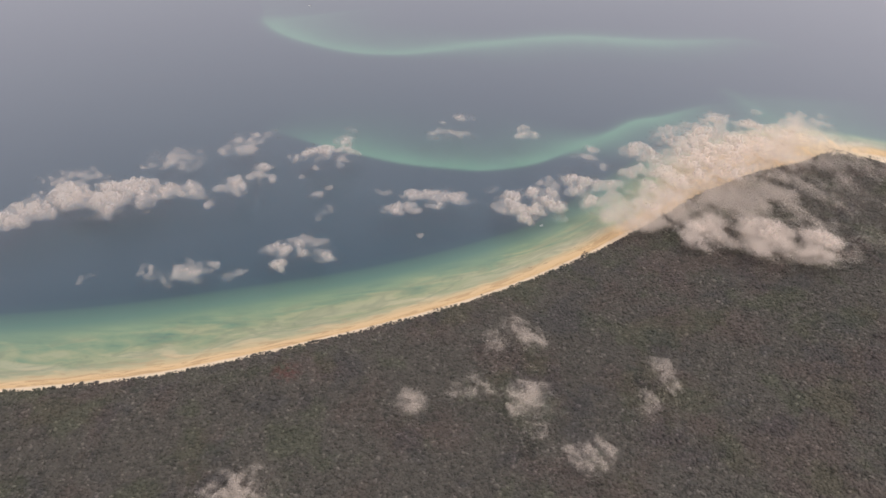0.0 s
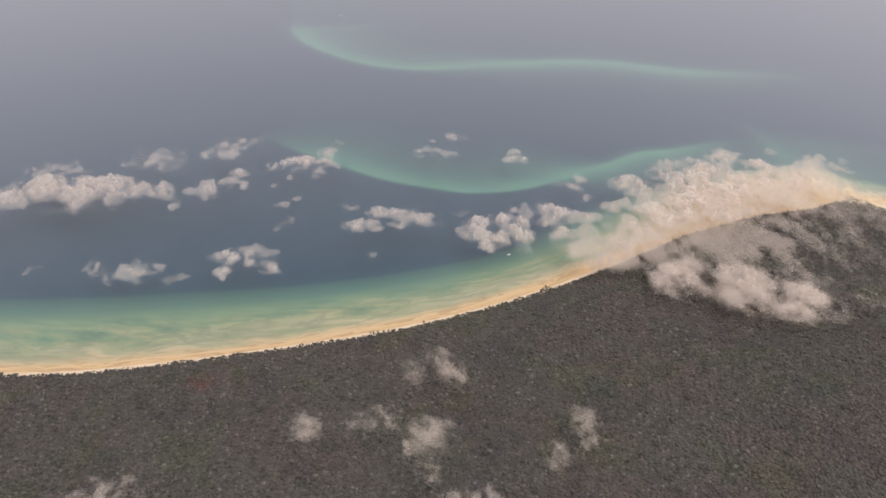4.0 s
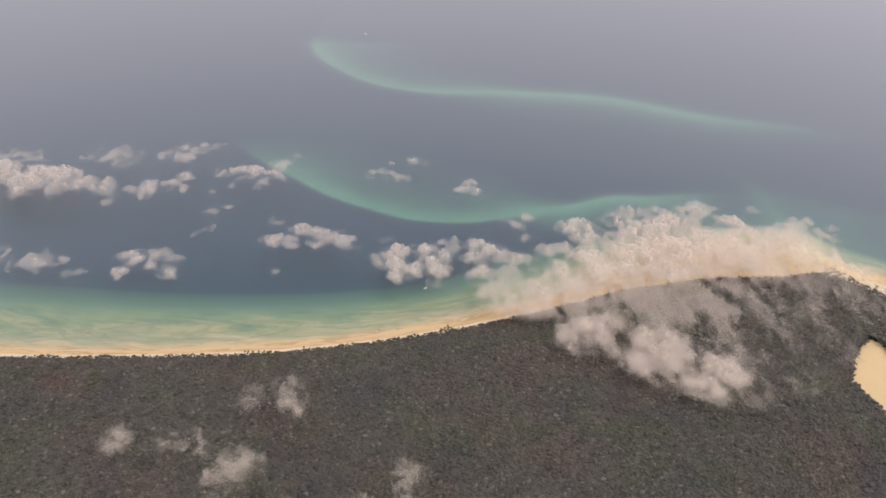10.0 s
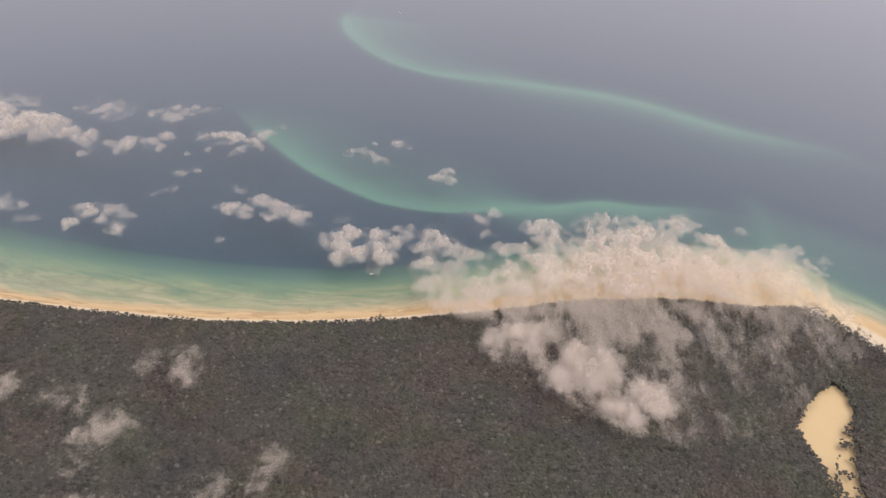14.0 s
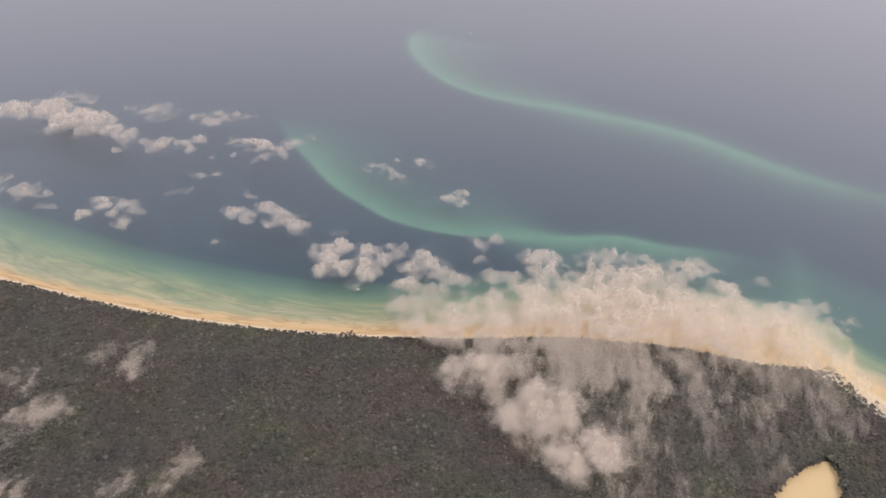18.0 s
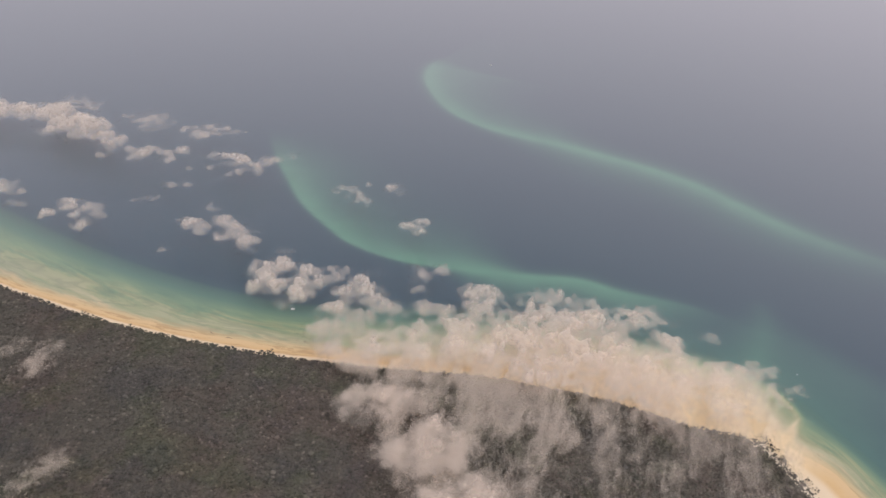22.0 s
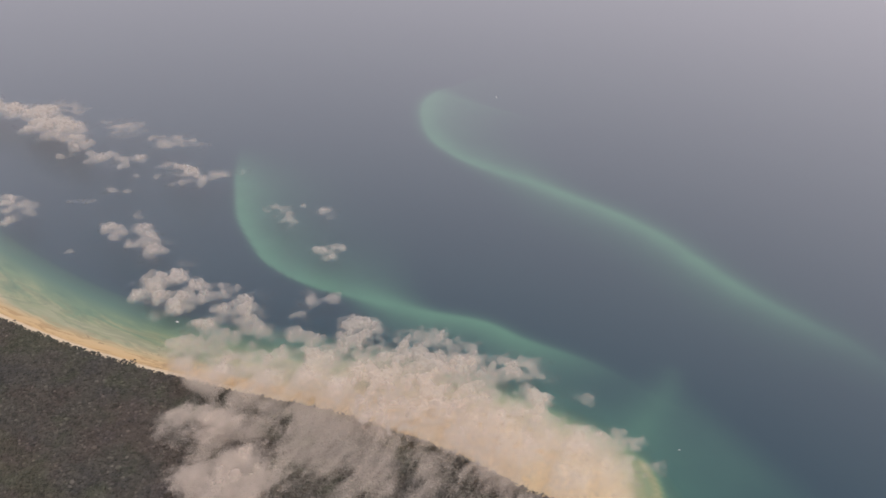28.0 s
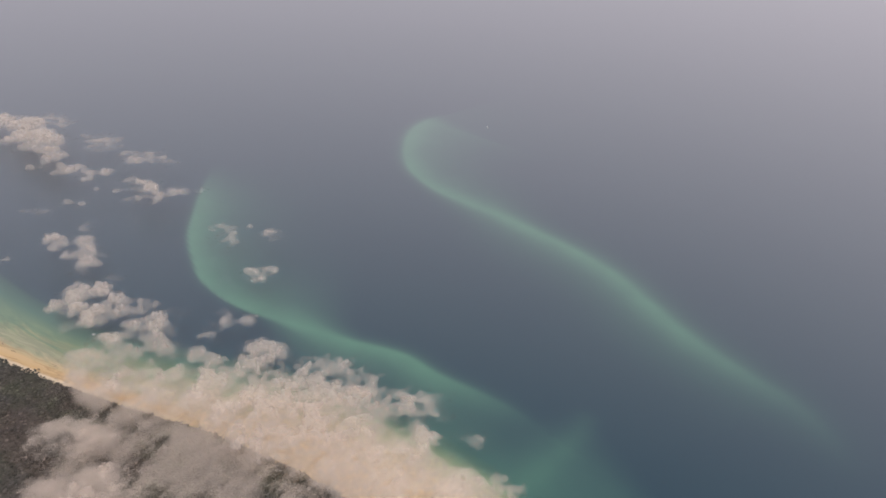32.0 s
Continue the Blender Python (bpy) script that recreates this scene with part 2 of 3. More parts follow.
def cloud_material(name, density, tint, grain=0.75, glow=0.45, draw=0.8):
    """Vapour: thick in the middle of a puff, torn and clear towards its rim."""
    n = Nodes(name)
    p = n.position()
    soft = n.attr("soft")
    drawn = n.scaled(n.scaled(p, 1.0, 1.0, 1.0, radians(-24.8)), 1.0, draw, 1.0)
    big = n.noise(drawn, 0.17, 8, 0.66, 0.7)
    fine = n.noise(drawn, 0.55, 5, 0.62, 0.3)
    torn = n.math("ADD", n.math("MULTIPLY", n.math("SUBTRACT", big, 0.5), 1.0), n.math("MULTIPLY", n.math("SUBTRACT", fine, 0.5), 0.24))
    amount = n.math("ADD", n.math("MULTIPLY", soft, 1.12), n.math("MULTIPLY", n.math("MULTIPLY", torn, n.between(soft, 0.0, 0.14)), grain))
    alpha = n.math("MULTIPLY", n.math("MULTIPLY", n.between(amount, 0.0, 1.0), n.between(soft, 0.0, 0.06)), density)
    diffuse = n.add("ShaderNodeBsdfDiffuse")
    diffuse.inputs["Color"].default_value = (*tint, 1)
    lit_through = n.add("ShaderNodeBsdfTranslucent")
    lit_through.inputs["Color"].default_value = (*tint, 1)
    bump = n.add("ShaderNodeBump", Strength=0.2, Distance=3.0)
    n.link(big, bump.inputs["Height"])
    n.link(bump.outputs[0], diffuse.inputs["Normal"])
    body = n.tree.nodes.new("ShaderNodeMixShader")
    body.inputs[0].default_value = glow
    n.link(diffuse.outputs[0], body.inputs[1])
    n.link(lit_through.outputs[0], body.inputs[2])
    clear = n.tree.nodes.new("ShaderNodeBsdfTransparent")
    total = n.tree.nodes.new("ShaderNodeMixShader")
    n.link(alpha, total.inputs[0])
    n.link(clear.outputs[0], total.inputs[1])
    n.link(body.outputs[0], total.inputs[2])
    n.link(total.outputs[0], n.out.inputs["Surface"])
    return n.mat


def plain(name, colour, rough=0.5):
    n = Nodes(name)
    p = n.position()
    return n.base(n.mix(n.noise(p, 1.5, 4), colour, tuple(c * 0.86 for c in colour)), rough)


WATER, SAND, LEAVES = water_material(), sand_material(), leaf_material()
CLOUD = cloud_material("cloud_vapour", 0.345, (0.90, 0.828, 0.768), 1.25, 0.58)
VEIL = cloud_material("even_mist", 0.55, (0.88, 0.81, 0.715), 0.5, draw=0.5)
SCRAP = cloud_material("thin_scrap_of_vapour", 0.19, (0.90, 0.795, 0.70), 1.1, draw=0.6)
LUMP = cloud_material("lump_of_mist", 0.30, (0.90, 0.80, 0.715), 0.9, draw=0.6)
WISP = cloud_material("wispy_mist", 0.26, (0.90, 0.795, 0.70), 2.1, draw=0.3)
PAINT, CABIN, BARK = plain("white_hull_paint", (0.82, 0.82, 0.80)), plain("tinted_cabin", (0.06, 0.07, 0.08), 0.2), plain("bark", (0.16, 0.12, 0.09), 0.9)


# ---- plan of the coast ----
def spline(points, per=8):
    """A smooth line through the points (Catmull-Rom)."""
    p = np.array(points, float)
    p = np.vstack([2 * p[0] - p[1], p, 2 * p[-1] - p[-2]])
    out = []
    for i in range(1, len(p) - 2):
        a, b, c, d = p[i - 1:i + 3]
        for k in range(per):
            t = k / per
            out.append(0.5 * (2 * b + (c - a) * t + (2 * a - 5 * b + 4 * c - d) * t * t + (3 * b - a - 3 * c + d) * t ** 3))
    out.append(p[-2])
    return np.array(out)


def nearest(q, line):
    """For places q: distance to the line, side (left is plus) and metres along it."""
    a, b = line[:-1], line[1:]
    ab = b - a
    length = np.linalg.norm(ab, axis=1)
    start = np.concatenate([[0], np.cumsum(length)[:-1]])
    dist, side, along = np.empty(len(q)), np.empty(len(q)), np.empty(len(q))
    for i in range(0, len(q), 8000):
        c = q[i:i + 8000]
        rel = c[:, None] - a[None]
        t = np.clip((rel * ab).sum(2) / (length ** 2), 0, 1)
        off = rel - t[..., None] * ab
        d2 = (off ** 2).sum(2)
        j = d2.argmin(1)
        k = np.arange(len(c))
        dist[i:i + 8000] = np.sqrt(d2[k, j])
        side[i:i + 8000] = np.sign(ab[j, 0] * rel[k, j, 1] - ab[j, 1] * rel[k, j, 0])
        along[i:i + 8000] = start[j] + t[k, j] * length[j]
    return dist, side, along


TREE_LINE = spline([(-9000, 300), (-2500, 400), (-1100, 450), (-600, 462), (-386, 480), (-267, 499), (-180, 525), (-92, 557), (0, 594), (85, 638), (165, 690), (246, 753), (310, 808), (352, 838), (426, 881), (486, 904), (528, 934)], 6)
TREE_LINE = np.vstack([TREE_LINE, spline([(538, 942), (560, 931), (585, 920), (606, 909), (690, 868), (900, 800), (1400, 700), (3000, 400), (9000, -600)], 6)])
DROP_OFF = spline([(-9000, 420), (-2500, 520), (-1100, 562), (-600, 572), (-435, 585), (-328, 601), (-219, 627), (-105, 657), (-8, 692), (62, 725), (117, 758), (190, 832), (262, 905), (345, 962), (430, 1002), (492, 1020), (540, 1013), (585, 996), (640, 972), (760, 915), (950, 850), (1400, 760), (3000, 470), (9000, -500)], 6)
FAR_SHOAL = spline([(-332, 1448), (-318, 1405), (-278, 1350), (-204, 1297), (-140, 1270), (-85, 1264), (-35, 1272), (45, 1303), (123, 1328), (190, 1343), (255, 1350), (320, 1342), (400, 1334), (470, 1338), (530, 1345), (590, 1325), (640, 1285)])
MID_SHOAL = spline([(-290, 1010), (-236, 983), (-168, 946), (-102, 916), (-50, 895), (12, 883), (66, 879), (128, 897), (178, 932), (231, 972), (284, 1019), (330, 1036), (393, 1068), (440, 1082)])
SPIT = spline([(541, 944), (550, 956), (549, 974), (546, 989), (532, 1000), (514, 1007)])
BANK_CREASE = spline([(450, 1130), (460, 1114), (474, 1080), (484, 1045), (490, 1026)])


def smooth(v, a, b):
    t = np.clip((v - a) / (b - a), 0, 1)
    return t * t * (3 - 2 * t)


def rough_noise(q, scale, seed, octaves=4):
    """Value noise over the plan, 0 to 1."""
    total, weight = np.zeros(len(q)), 0.0
    for o in range(octaves):
        rng = np.random.default_rng(seed + o)
        table = rng.random((64, 64))
        p = q / scale * 2 ** o
        i = np.floor(p).astype(int)
        f = p - i
        f = f * f * (3 - 2 * f)
        x0, y0, x1, y1 = i[:, 0] % 64, i[:, 1] % 64, (i[:, 0] + 1) % 64, (i[:, 1] + 1) % 64
        v = (table[x0, y0] * (1 - f[:, 0]) + table[x1, y0] * f[:, 0]) * (1 - f[:, 1]) + (table[x0, y1] * (1 - f[:, 0]) + table[x1, y1] * f[:, 0]) * f[:, 1]
        total += v / 2 ** o
        weight += 1 / 2 ** o
    return total / weight


def coast(q):
    """Across: 0 at the tree line, 1 at the drop-off, negative on land, more than 1 in deep water; along: metres along the coast."""
    dv, sv, av = nearest(q, TREE_LINE)
    do, so, ao = nearest(q, DROP_OFF)
    inner = dv / np.maximum(dv + do, 1e-6)
    # the sand flat before the cape stays shallow nearly to its edge
    flat = smooth(q[:, 0], 250, 470) * smooth(q[:, 0], 560, 500)
    inner = inner * (1 - flat) + flat * (0.34 * inner + 0.66 * inner ** 4)
    east = smooth(q[:, 0], 540, 600)
    inner = inner * (1 - 0.65 * east) + 0.65 * east * inner ** 3
    narrow = 0.075 * smooth(q[:, 0], 190, -160) + 0.06 * (rough_noise(np.column_stack([av, 60 * inner]), 22.0, 23) - 0.5) * smooth(q[:, 0], 420, 330)
    inner = inner + narrow * smooth(inner, 0.0, 0.13) * smooth(inner, 0.7, 0.25)
    spit, _, _ = nearest(q, SPIT)
    inner = inner * (1 - 0.5 * np.exp(-(spit / 3.5) ** 2))
    across = np.where(sv < 0, -dv / 60.0, np.where(so > 0, 1.0 + do / 60.0, inner))
    return across, av


def shoals(q):
    def ridge(line, near_w, far_w, level, turn, ends, slim=1.0, head=0.8):
        d, s, a = nearest(q, line)
        total = np.linalg.norm(np.diff(line, axis=0), axis=1).sum()
        u = a / total
        k = smooth(u, *turn)
        left = far_w * (1 - k) + 2.2 * near_w * k      # falls away seaward, then landward
        right = near_w * (1 - k) + slim * far_w * k
        w = np.where(s > 0, left * (1 + head * smooth(u, 0.28, 0.0)), right)
        soft = np.exp(-(d / w) ** 1.3)
        core = np.exp(-(d / np.minimum(0.5 * w, 24.0)) ** 2)
        return level * (0.78 * soft + 0.32 * core) * smooth(u, *ends[0]) * smooth(u, *ends[1])
    a = ridge(FAR_SHOAL, 10, 70, 0.52, (0.30, 0.52), ((-0.02, 0.05), (1.0, 0.70)), 0.7)
    b = ridge(MID_SHOAL, 4, 62, 0.54, (0.58, 0.74), ((0.03, 0.25), (1.05, 0.80)), 0.8, 0.0)
    d, s, _ = nearest(q, BANK_CREASE)
    east = smooth(q[:, 0] - 0.2 * (1080 - q[:, 1]), 425, 478)
    edge = 1126 - 0.10 * np.maximum(q[:, 0] - 454, 0)
    c = 0.16 * east * smooth(q[:, 1], edge + 14, edge - 40) * smooth(q[:, 1], 940, 1090) * smooth(q[:, 0], 720, 560) + 0.08 * np.exp(-(d / 12) ** 2)
    # the broad shallows off the cape
    do, so, _ = nearest(q, DROP_OFF)
    c = c + 0.20 * np.exp(-(do / 45) ** 2) * smooth(q[:, 0], 280, 430) * smooth(q[:, 0], 800, 600)
    return np.clip(a + b + c, 0, 1)


def sheet(name, xs, ys, height, keep, material, attributes):
    """A grid over the plan as one mesh; height and attributes are functions of the places."""
    gx, gy = np.meshgrid(xs, ys)
    q = np.stack([gx.ravel(), gy.ravel()], 1)
    values = attributes(q)
    z = height(q, values)
    nx, ny = len(xs), len(ys)
    i = np.arange(nx * ny).reshape(ny, nx)
    faces = np.stack([i[:-1, :-1], i[:-1, 1:], i[1:, 1:], i[1:, :-1]], -1).reshape(-1, 4)
    if keep is not None:
        faces = faces[keep(q, values)[faces].any(1)]
    me = bpy.data.meshes.new(name)
    me.from_pydata(np.column_stack([q, z]).tolist(), [], faces.tolist())
    for key, v in values.items():
        me.attributes.new(key, "FLOAT", "POINT").data.foreach_set("value", v.astype(np.float32))
    me.polygons.foreach_set("use_smooth", np.ones(len(me.polygons), bool))
    me.materials.append(material)
    return new(name, me)


def stretched(a, b, step, reach):
    """Even steps from a to b, then ever longer ones out to the horizon."""
    mid = list(np.arange(a, b + step, step))
    out, s, v = [], step, b + step
    while v < reach:
        s *= 1.35
        v += s
        out.append(v)
    lo, s, v = [], step, a
    while v > -reach:
        s *= 1.35
        v -= s
        lo.append(v)
    return np.array(lo[::-1] + mid + out)


def coast_values(q):
    across, along = coast(q)
    return {"across": across, "along": along}


DUNE = spline([(562, 818), (549, 792), (541, 766), (538, 739), (552, 721), (563, 706), (569, 683), (573, 655), (578, 630), (602, 625), (602, 670), (592, 700), (587, 723), (583, 755), (582, 785), (575, 810), (562, 818)], 5)


def inside(q, loop):
    x, y = q[:, 0], q[:, 1]
    hit = np.zeros(len(q), bool)
    for (x0, y0), (x1, y1) in zip(loop[:-1], loop[1:]):
        if y0 != y1:
            hit ^= ((y0 > y) != (y1 > y)) & (x < (x1 - x0) * (y - y0) / (y1 - y0) + x0)
    return hit


def ground_values(q):
    v = coast_values(q)
    inland = -v["across"] * 60
    d, _, _ = nearest(q, DUNE)
    d = np.where(inside(q, DUNE), -d, d)
    soil = smooth(inland, 0.5, 4.5) * smooth(d, -1.5, 2.5)
    # sandy paths through the scrub behind the cape
    scrub = smooth(q[:, 0], 515, 535) * smooth(q[:, 1], 850, 880) * smooth(inland, 22, 12)
    v["soil"] = soil * (1 - 0.52 * scrub)
    return v


def ground_height(q, values):
    a = values["across"]
    inland = np.minimum(-a * 60.0, 400.0)
    land = 1.6 + 0.004 * np.maximum(inland, 0) + 3.0 * (rough_noise(q, 160.0, 5) - 0.5) * smooth(inland, 20, 120)
    sea = 1.6 - 1.75 * np.clip(a / 0.20, 0, 1) - 6 * np.clip(a - 0.20, 0, 2)
    return np.where(a < 0, land, sea)


XS, YS = stretched(-500, 700, 4.0, 26000), stretched(340, 1040, 4.0, 26000)
ground = sheet("ground", XS, YS, ground_height, None, SAND, ground_values)
tagged(ground, "pale golden beach sand running under the sea and forest", "ground", kind="structure")
WX, WY = stretched(-560, 780, 4.0, 26000), stretched(470, 1500, 4.0, 26000)


def water_values(q):
    v = coast_values(q)
    v["shoal"] = shoals(q) * smooth(v["across"], 0.85, 1.05)
    return v


water = sheet("water", WX, WY, lambda q, v: np.zeros(len(q)), lambda q, v: v["across"] > 0.1, WATER, water_values)
tagged(water, "calm grey-blue sea with turquoise sandbanks along the beach", "sea", kind="structure")

# ---- things ----
def part(name, bm, material, parent=None, label=""):
    me = bpy.data.meshes.new(name)
    bm.to_mesh(me)
    bm.free()
    me.materials.append(material)
    ob = new(name, me)
    if parent is not None:
        ob.parent = parent
    if label:
        ob["label"] = label
    return ob


def ball(level):
    bm = bmesh.new()
    bmesh.ops.create_icosphere(bm, subdivisions=level, radius=1)
    v = np.array([x.co[:] for x in bm.verts])
    f = np.array([[x.index for x in y.verts] for y in bm.faces])
    bm.free()
    return v, f


BALLS = {k: ball(k) for k in (1,)}


def lumps(name, centres, sizes, level, rng, wobble, material, shapes=10, smooth_shade=True):
    """Many uneven lumps as one mesh."""
    v0, f0 = BALLS[level]
    kinds = []
    for _ in range(shapes):
        off = rng.random(3) * 50
        kinds.append(v0 * np.array([1 + wobble * 2 * (noise.fractal(Vector(c * 1.3 + off), 1.0, 2.0, 3)) for c in v0])[:, None])
    verts, faces, at = [], [], 0
    for c, s in zip(centres, sizes):
        k = kinds[rng.integers(shapes)]
        a = rng.random() * 6.283
        x, y = k[:, 0] * math.cos(a) - k[:, 1] * math.sin(a), k[:, 0] * math.sin(a) + k[:, 1] * math.cos(a)
        verts.append(np.stack([x * s[0], y * s[1], k[:, 2] * s[2]], 1) + c)
        faces.append(f0 + at)
        at += len(v0)
    me = bpy.data.meshes.new(name)
    verts, faces = np.vstack(verts), np.vstack(faces)
    me.vertices.add(len(verts))
    me.vertices.foreach_set("co", verts.astype(np.float32).ravel())
    me.loops.add(faces.size)
    me.loops.foreach_set("vertex_index", faces.astype(np.int32).ravel())
    me.polygons.add(len(faces))
    me.polygons.foreach_set("loop_start", np.arange(0, faces.size, 3, dtype=np.int32))
    me.update(calc_edges=True)
    me.polygons.foreach_set("use_smooth", np.full(len(me.polygons), smooth_shade))
    me.materials.append(material)
    return new(name, me)


# ---- forest ----
def near_stretch(q):
    return (q[:, 0] > -395) & (q[:, 0] < 645) & (q[:, 1] > 352) & (q[:, 1] > 352 + 1.3 * (q[:, 0] - 380))


def forest():
    rng = np.random.default_rng(7)
    step = 1.95
    gx, gy = np.meshgrid(np.arange(-400, 650, step), np.arange(350, 950, step))
    q = np.stack([gx.ravel(), gy.ravel()], 1)
    q = q[near_stretch(q)]
    q = q + rng.normal(0, 0.55, q.shape)
    across, _ = coast(q)
    inland = -across * 60
    ragged = 2.0 + 5.0 * (rough_noise(q, 14.0, 31) - 0.5)
    d, _, _ = nearest(q, DUNE)
    bare = inside(q, DUNE) & (d > 9 * rough_noise(q, 6.0, 41) - 2.8)
    shrubs = bare & (q[:, 0] > 566 + 0.07 * (q[:, 1] - 660)) & (rough_noise(q, 6.0, 45) > 0.54)
    keep = (inland > ragged) & (~bare | shrubs)
    # broken scrub with sandy paths behind the cape
    cape = (q[:, 0] > 520) & (q[:, 1] > 860) & (inland < 16)
    keep &= ~(cape & (rough_noise(q, 8.0, 51) > 0.5))
    q, inland = q[keep], inland[keep]
    ground_z = ground_height(q, {"across": -inland / 60.0})
    tall = 0.55 + 0.45 * smooth(inland, 3, 22)
    r = rng.gamma(12.0, 0.100, len(q)).clip(0.65, 2.0) * (0.75 + 0.25 * tall)
    r = r * (1 - 0.4 * smooth(q[:, 0], 505, 530) * smooth(q[:, 1], 850, 880) * smooth(inland, 24, 14))
    h = (3.0 + 3.0 * rough_noise(q, 40.0, 61)) * tall + rng.normal(0, 0.22, len(q))
    centres = np.column_stack([q, ground_z + h])
    sizes = np.column_stack([r, r, r * rng.uniform(0.42, 0.65, len(q))])
        # the closed layer of foliage between the crowns
    def foliage(p, v):
        deep = -v["across"] * 60
        return ground_height(p, v) + (3.0 + 3.0 * rough_noise(p, 40.0, 61)) * (0.55 + 0.45 * smooth(deep, 3, 22)) - 0.03

    def wooded(p, v):
        deep, (dd, _, _) = -v["across"] * 60, nearest(p, DUNE)
        return near_stretch(p) & (deep > 7) & ~(inside(p, DUNE) | (dd < 5)) & ~((p[:, 0] > 510) & (p[:, 1] > 850) & (deep < 26))

    under = sheet("understory", np.arange(-396, 650, 4.0), np.arange(350, 950, 4.0), foliage, wooded, LEAVES, coast_values)
    tagged(under, "closed layer of dull olive foliage between the crowns", "forest", kind="stuff")
    extra = rng.random(len(q)) < 0.08
    c2 = centres[extra] + rng.normal(0, 0.6, (extra.sum(), 3)) * [1, 1, 0.3] + [0, 0, 0.5]
    s2 = sizes[extra] * 1.25
    ob = lumps("forest_canopy", np.vstack([centres, c2]), np.vstack([sizes, s2]), 1, rng, 0.35, LEAVES, 14, True)
    return tagged(ob, "dense dark olive-green coastal forest canopy", "forest", kind="stuff")


forest()


def wider_forest():
    """The woods beyond the flown stretch, in larger clumps."""
    rng = np.random.default_rng(8)
    q = np.column_stack([rng.uniform(-750, 1150, 62000), rng.uniform(-330, 960, 62000)])
    across, _ = coast(q)
    q = q[(across < -0.06) & ~near_stretch(q) & ~inside(q, DUNE)][:9000]
    r = rng.uniform(5.5, 9.0, len(q))
    ob = lumps("distant_woods", np.column_stack([q, rng.uniform(3.5, 5.5, len(q))]), np.column_stack([r, r, r * 0.5]), 1, rng, 0.35, LEAVES, 10, True)
    return tagged(ob, "continuous dark green woods further inland", "forest", kind="stuff")


wider_forest()
# ---- clouds ----
WIND = (0.42, -0.91)


def billow(q, size, seed):
    """Rounded heads, like a cauliflower: 1 on top of each head, 0 in the creases between them."""
    table = np.random.default_rng(seed).random((64, 64, 2))
    p = q / size
    cell = np.floor(p).astype(int)
    best = np.full(len(q), 9.0)
    for dx in (-1, 0, 1):
        for dy in (-1, 0, 1):
            c = cell + (dx, dy)
            best = np.minimum(best, ((c + 0.15 + 0.7 * table[c[:, 0] % 64, c[:, 1] % 64] - p) ** 2).sum(1))
    return np.clip(1 - best / 0.8, 0, 1)


class Vapour:
    """Heaped vapour over a patch of the plan: nested, lumpy shells, thick inside and clear at the rim."""

    def __init__(self, low, high, step):
        self.xs, self.ys = np.arange(low[0], high[0], step), np.arange(low[1], high[1], step)
        gx, gy = np.meshgrid(self.xs, self.ys)
        self.q, self.step = np.stack([gx.ravel(), gy.ravel()], 1), step

    def heap(self, soft, top, z, shells):
        self.soft, self.top, self.z, self.shells = soft, top, z, shells
        ny, nx = len(self.ys), len(self.xs)
        i = np.arange(nx * ny).reshape(ny, nx)
        faces = np.stack([i[:-1, :-1], i[:-1, 1:], i[1:, 1:], i[1:, :-1]], -1).reshape(-1, 4)
        self.faces = faces[(soft[faces] > 0.004).any(1)]
        gy, gx = np.gradient(top.reshape(ny, nx), self.step)
        self.slope = np.column_stack([gx.ravel(), gy.ravel()])
        return self

    def mesh(self, name, material, origin, chosen=None):
        faces = self.faces if chosen is None else self.faces[chosen]
        used, flat = np.unique(faces, return_inverse=True)
        flat = flat.reshape(-1, 4)
        verts, quads, soft, normals = [], [], [], []
        for k, f in enumerate(self.shells):
            verts.append(np.column_stack([self.q[used], self.z[used] + f * self.top[used]]) - origin)
            quads.append(flat + k * len(used))
            soft.append(self.soft[used])
            n = np.column_stack([-f * self.slope[used], np.ones(len(used))])
            normals.append(n / np.linalg.norm(n, axis=1)[:, None])
        # a thin clear web at the rim holds the shells together
        a, b = flat[self.soft[used][flat].max(1).argmin()][:2]
        quads += [np.array([[a, b, b + len(used), a + len(used)]]) + k * len(used) for k in range(len(self.shells) - 1)]
        verts, quads, soft, normals = np.vstack(verts), np.vstack(quads), np.concatenate(soft), np.vstack(normals)
        me = bpy.data.meshes.new(name)
        me.vertices.add(len(verts))
        me.vertices.foreach_set("co", verts.astype(np.float32).ravel())
        me.loops.add(quads.size)
        me.loops.foreach_set("vertex_index", quads.astype(np.int32).ravel())
        me.polygons.add(len(quads))
        me.polygons.foreach_set("loop_start", np.arange(0, quads.size, 4, dtype=np.int32))
        me.update(calc_edges=True)
        me.polygons.foreach_set("use_smooth", np.ones(len(quads), bool))
        me.normals_split_custom_set_from_vertices(normals.astype(np.float32))
        me.attributes.new("soft", "FLOAT", "POINT").data.foreach_set("value", soft.astype(np.float32))
        me.materials.append(material)
        return new(name, me)


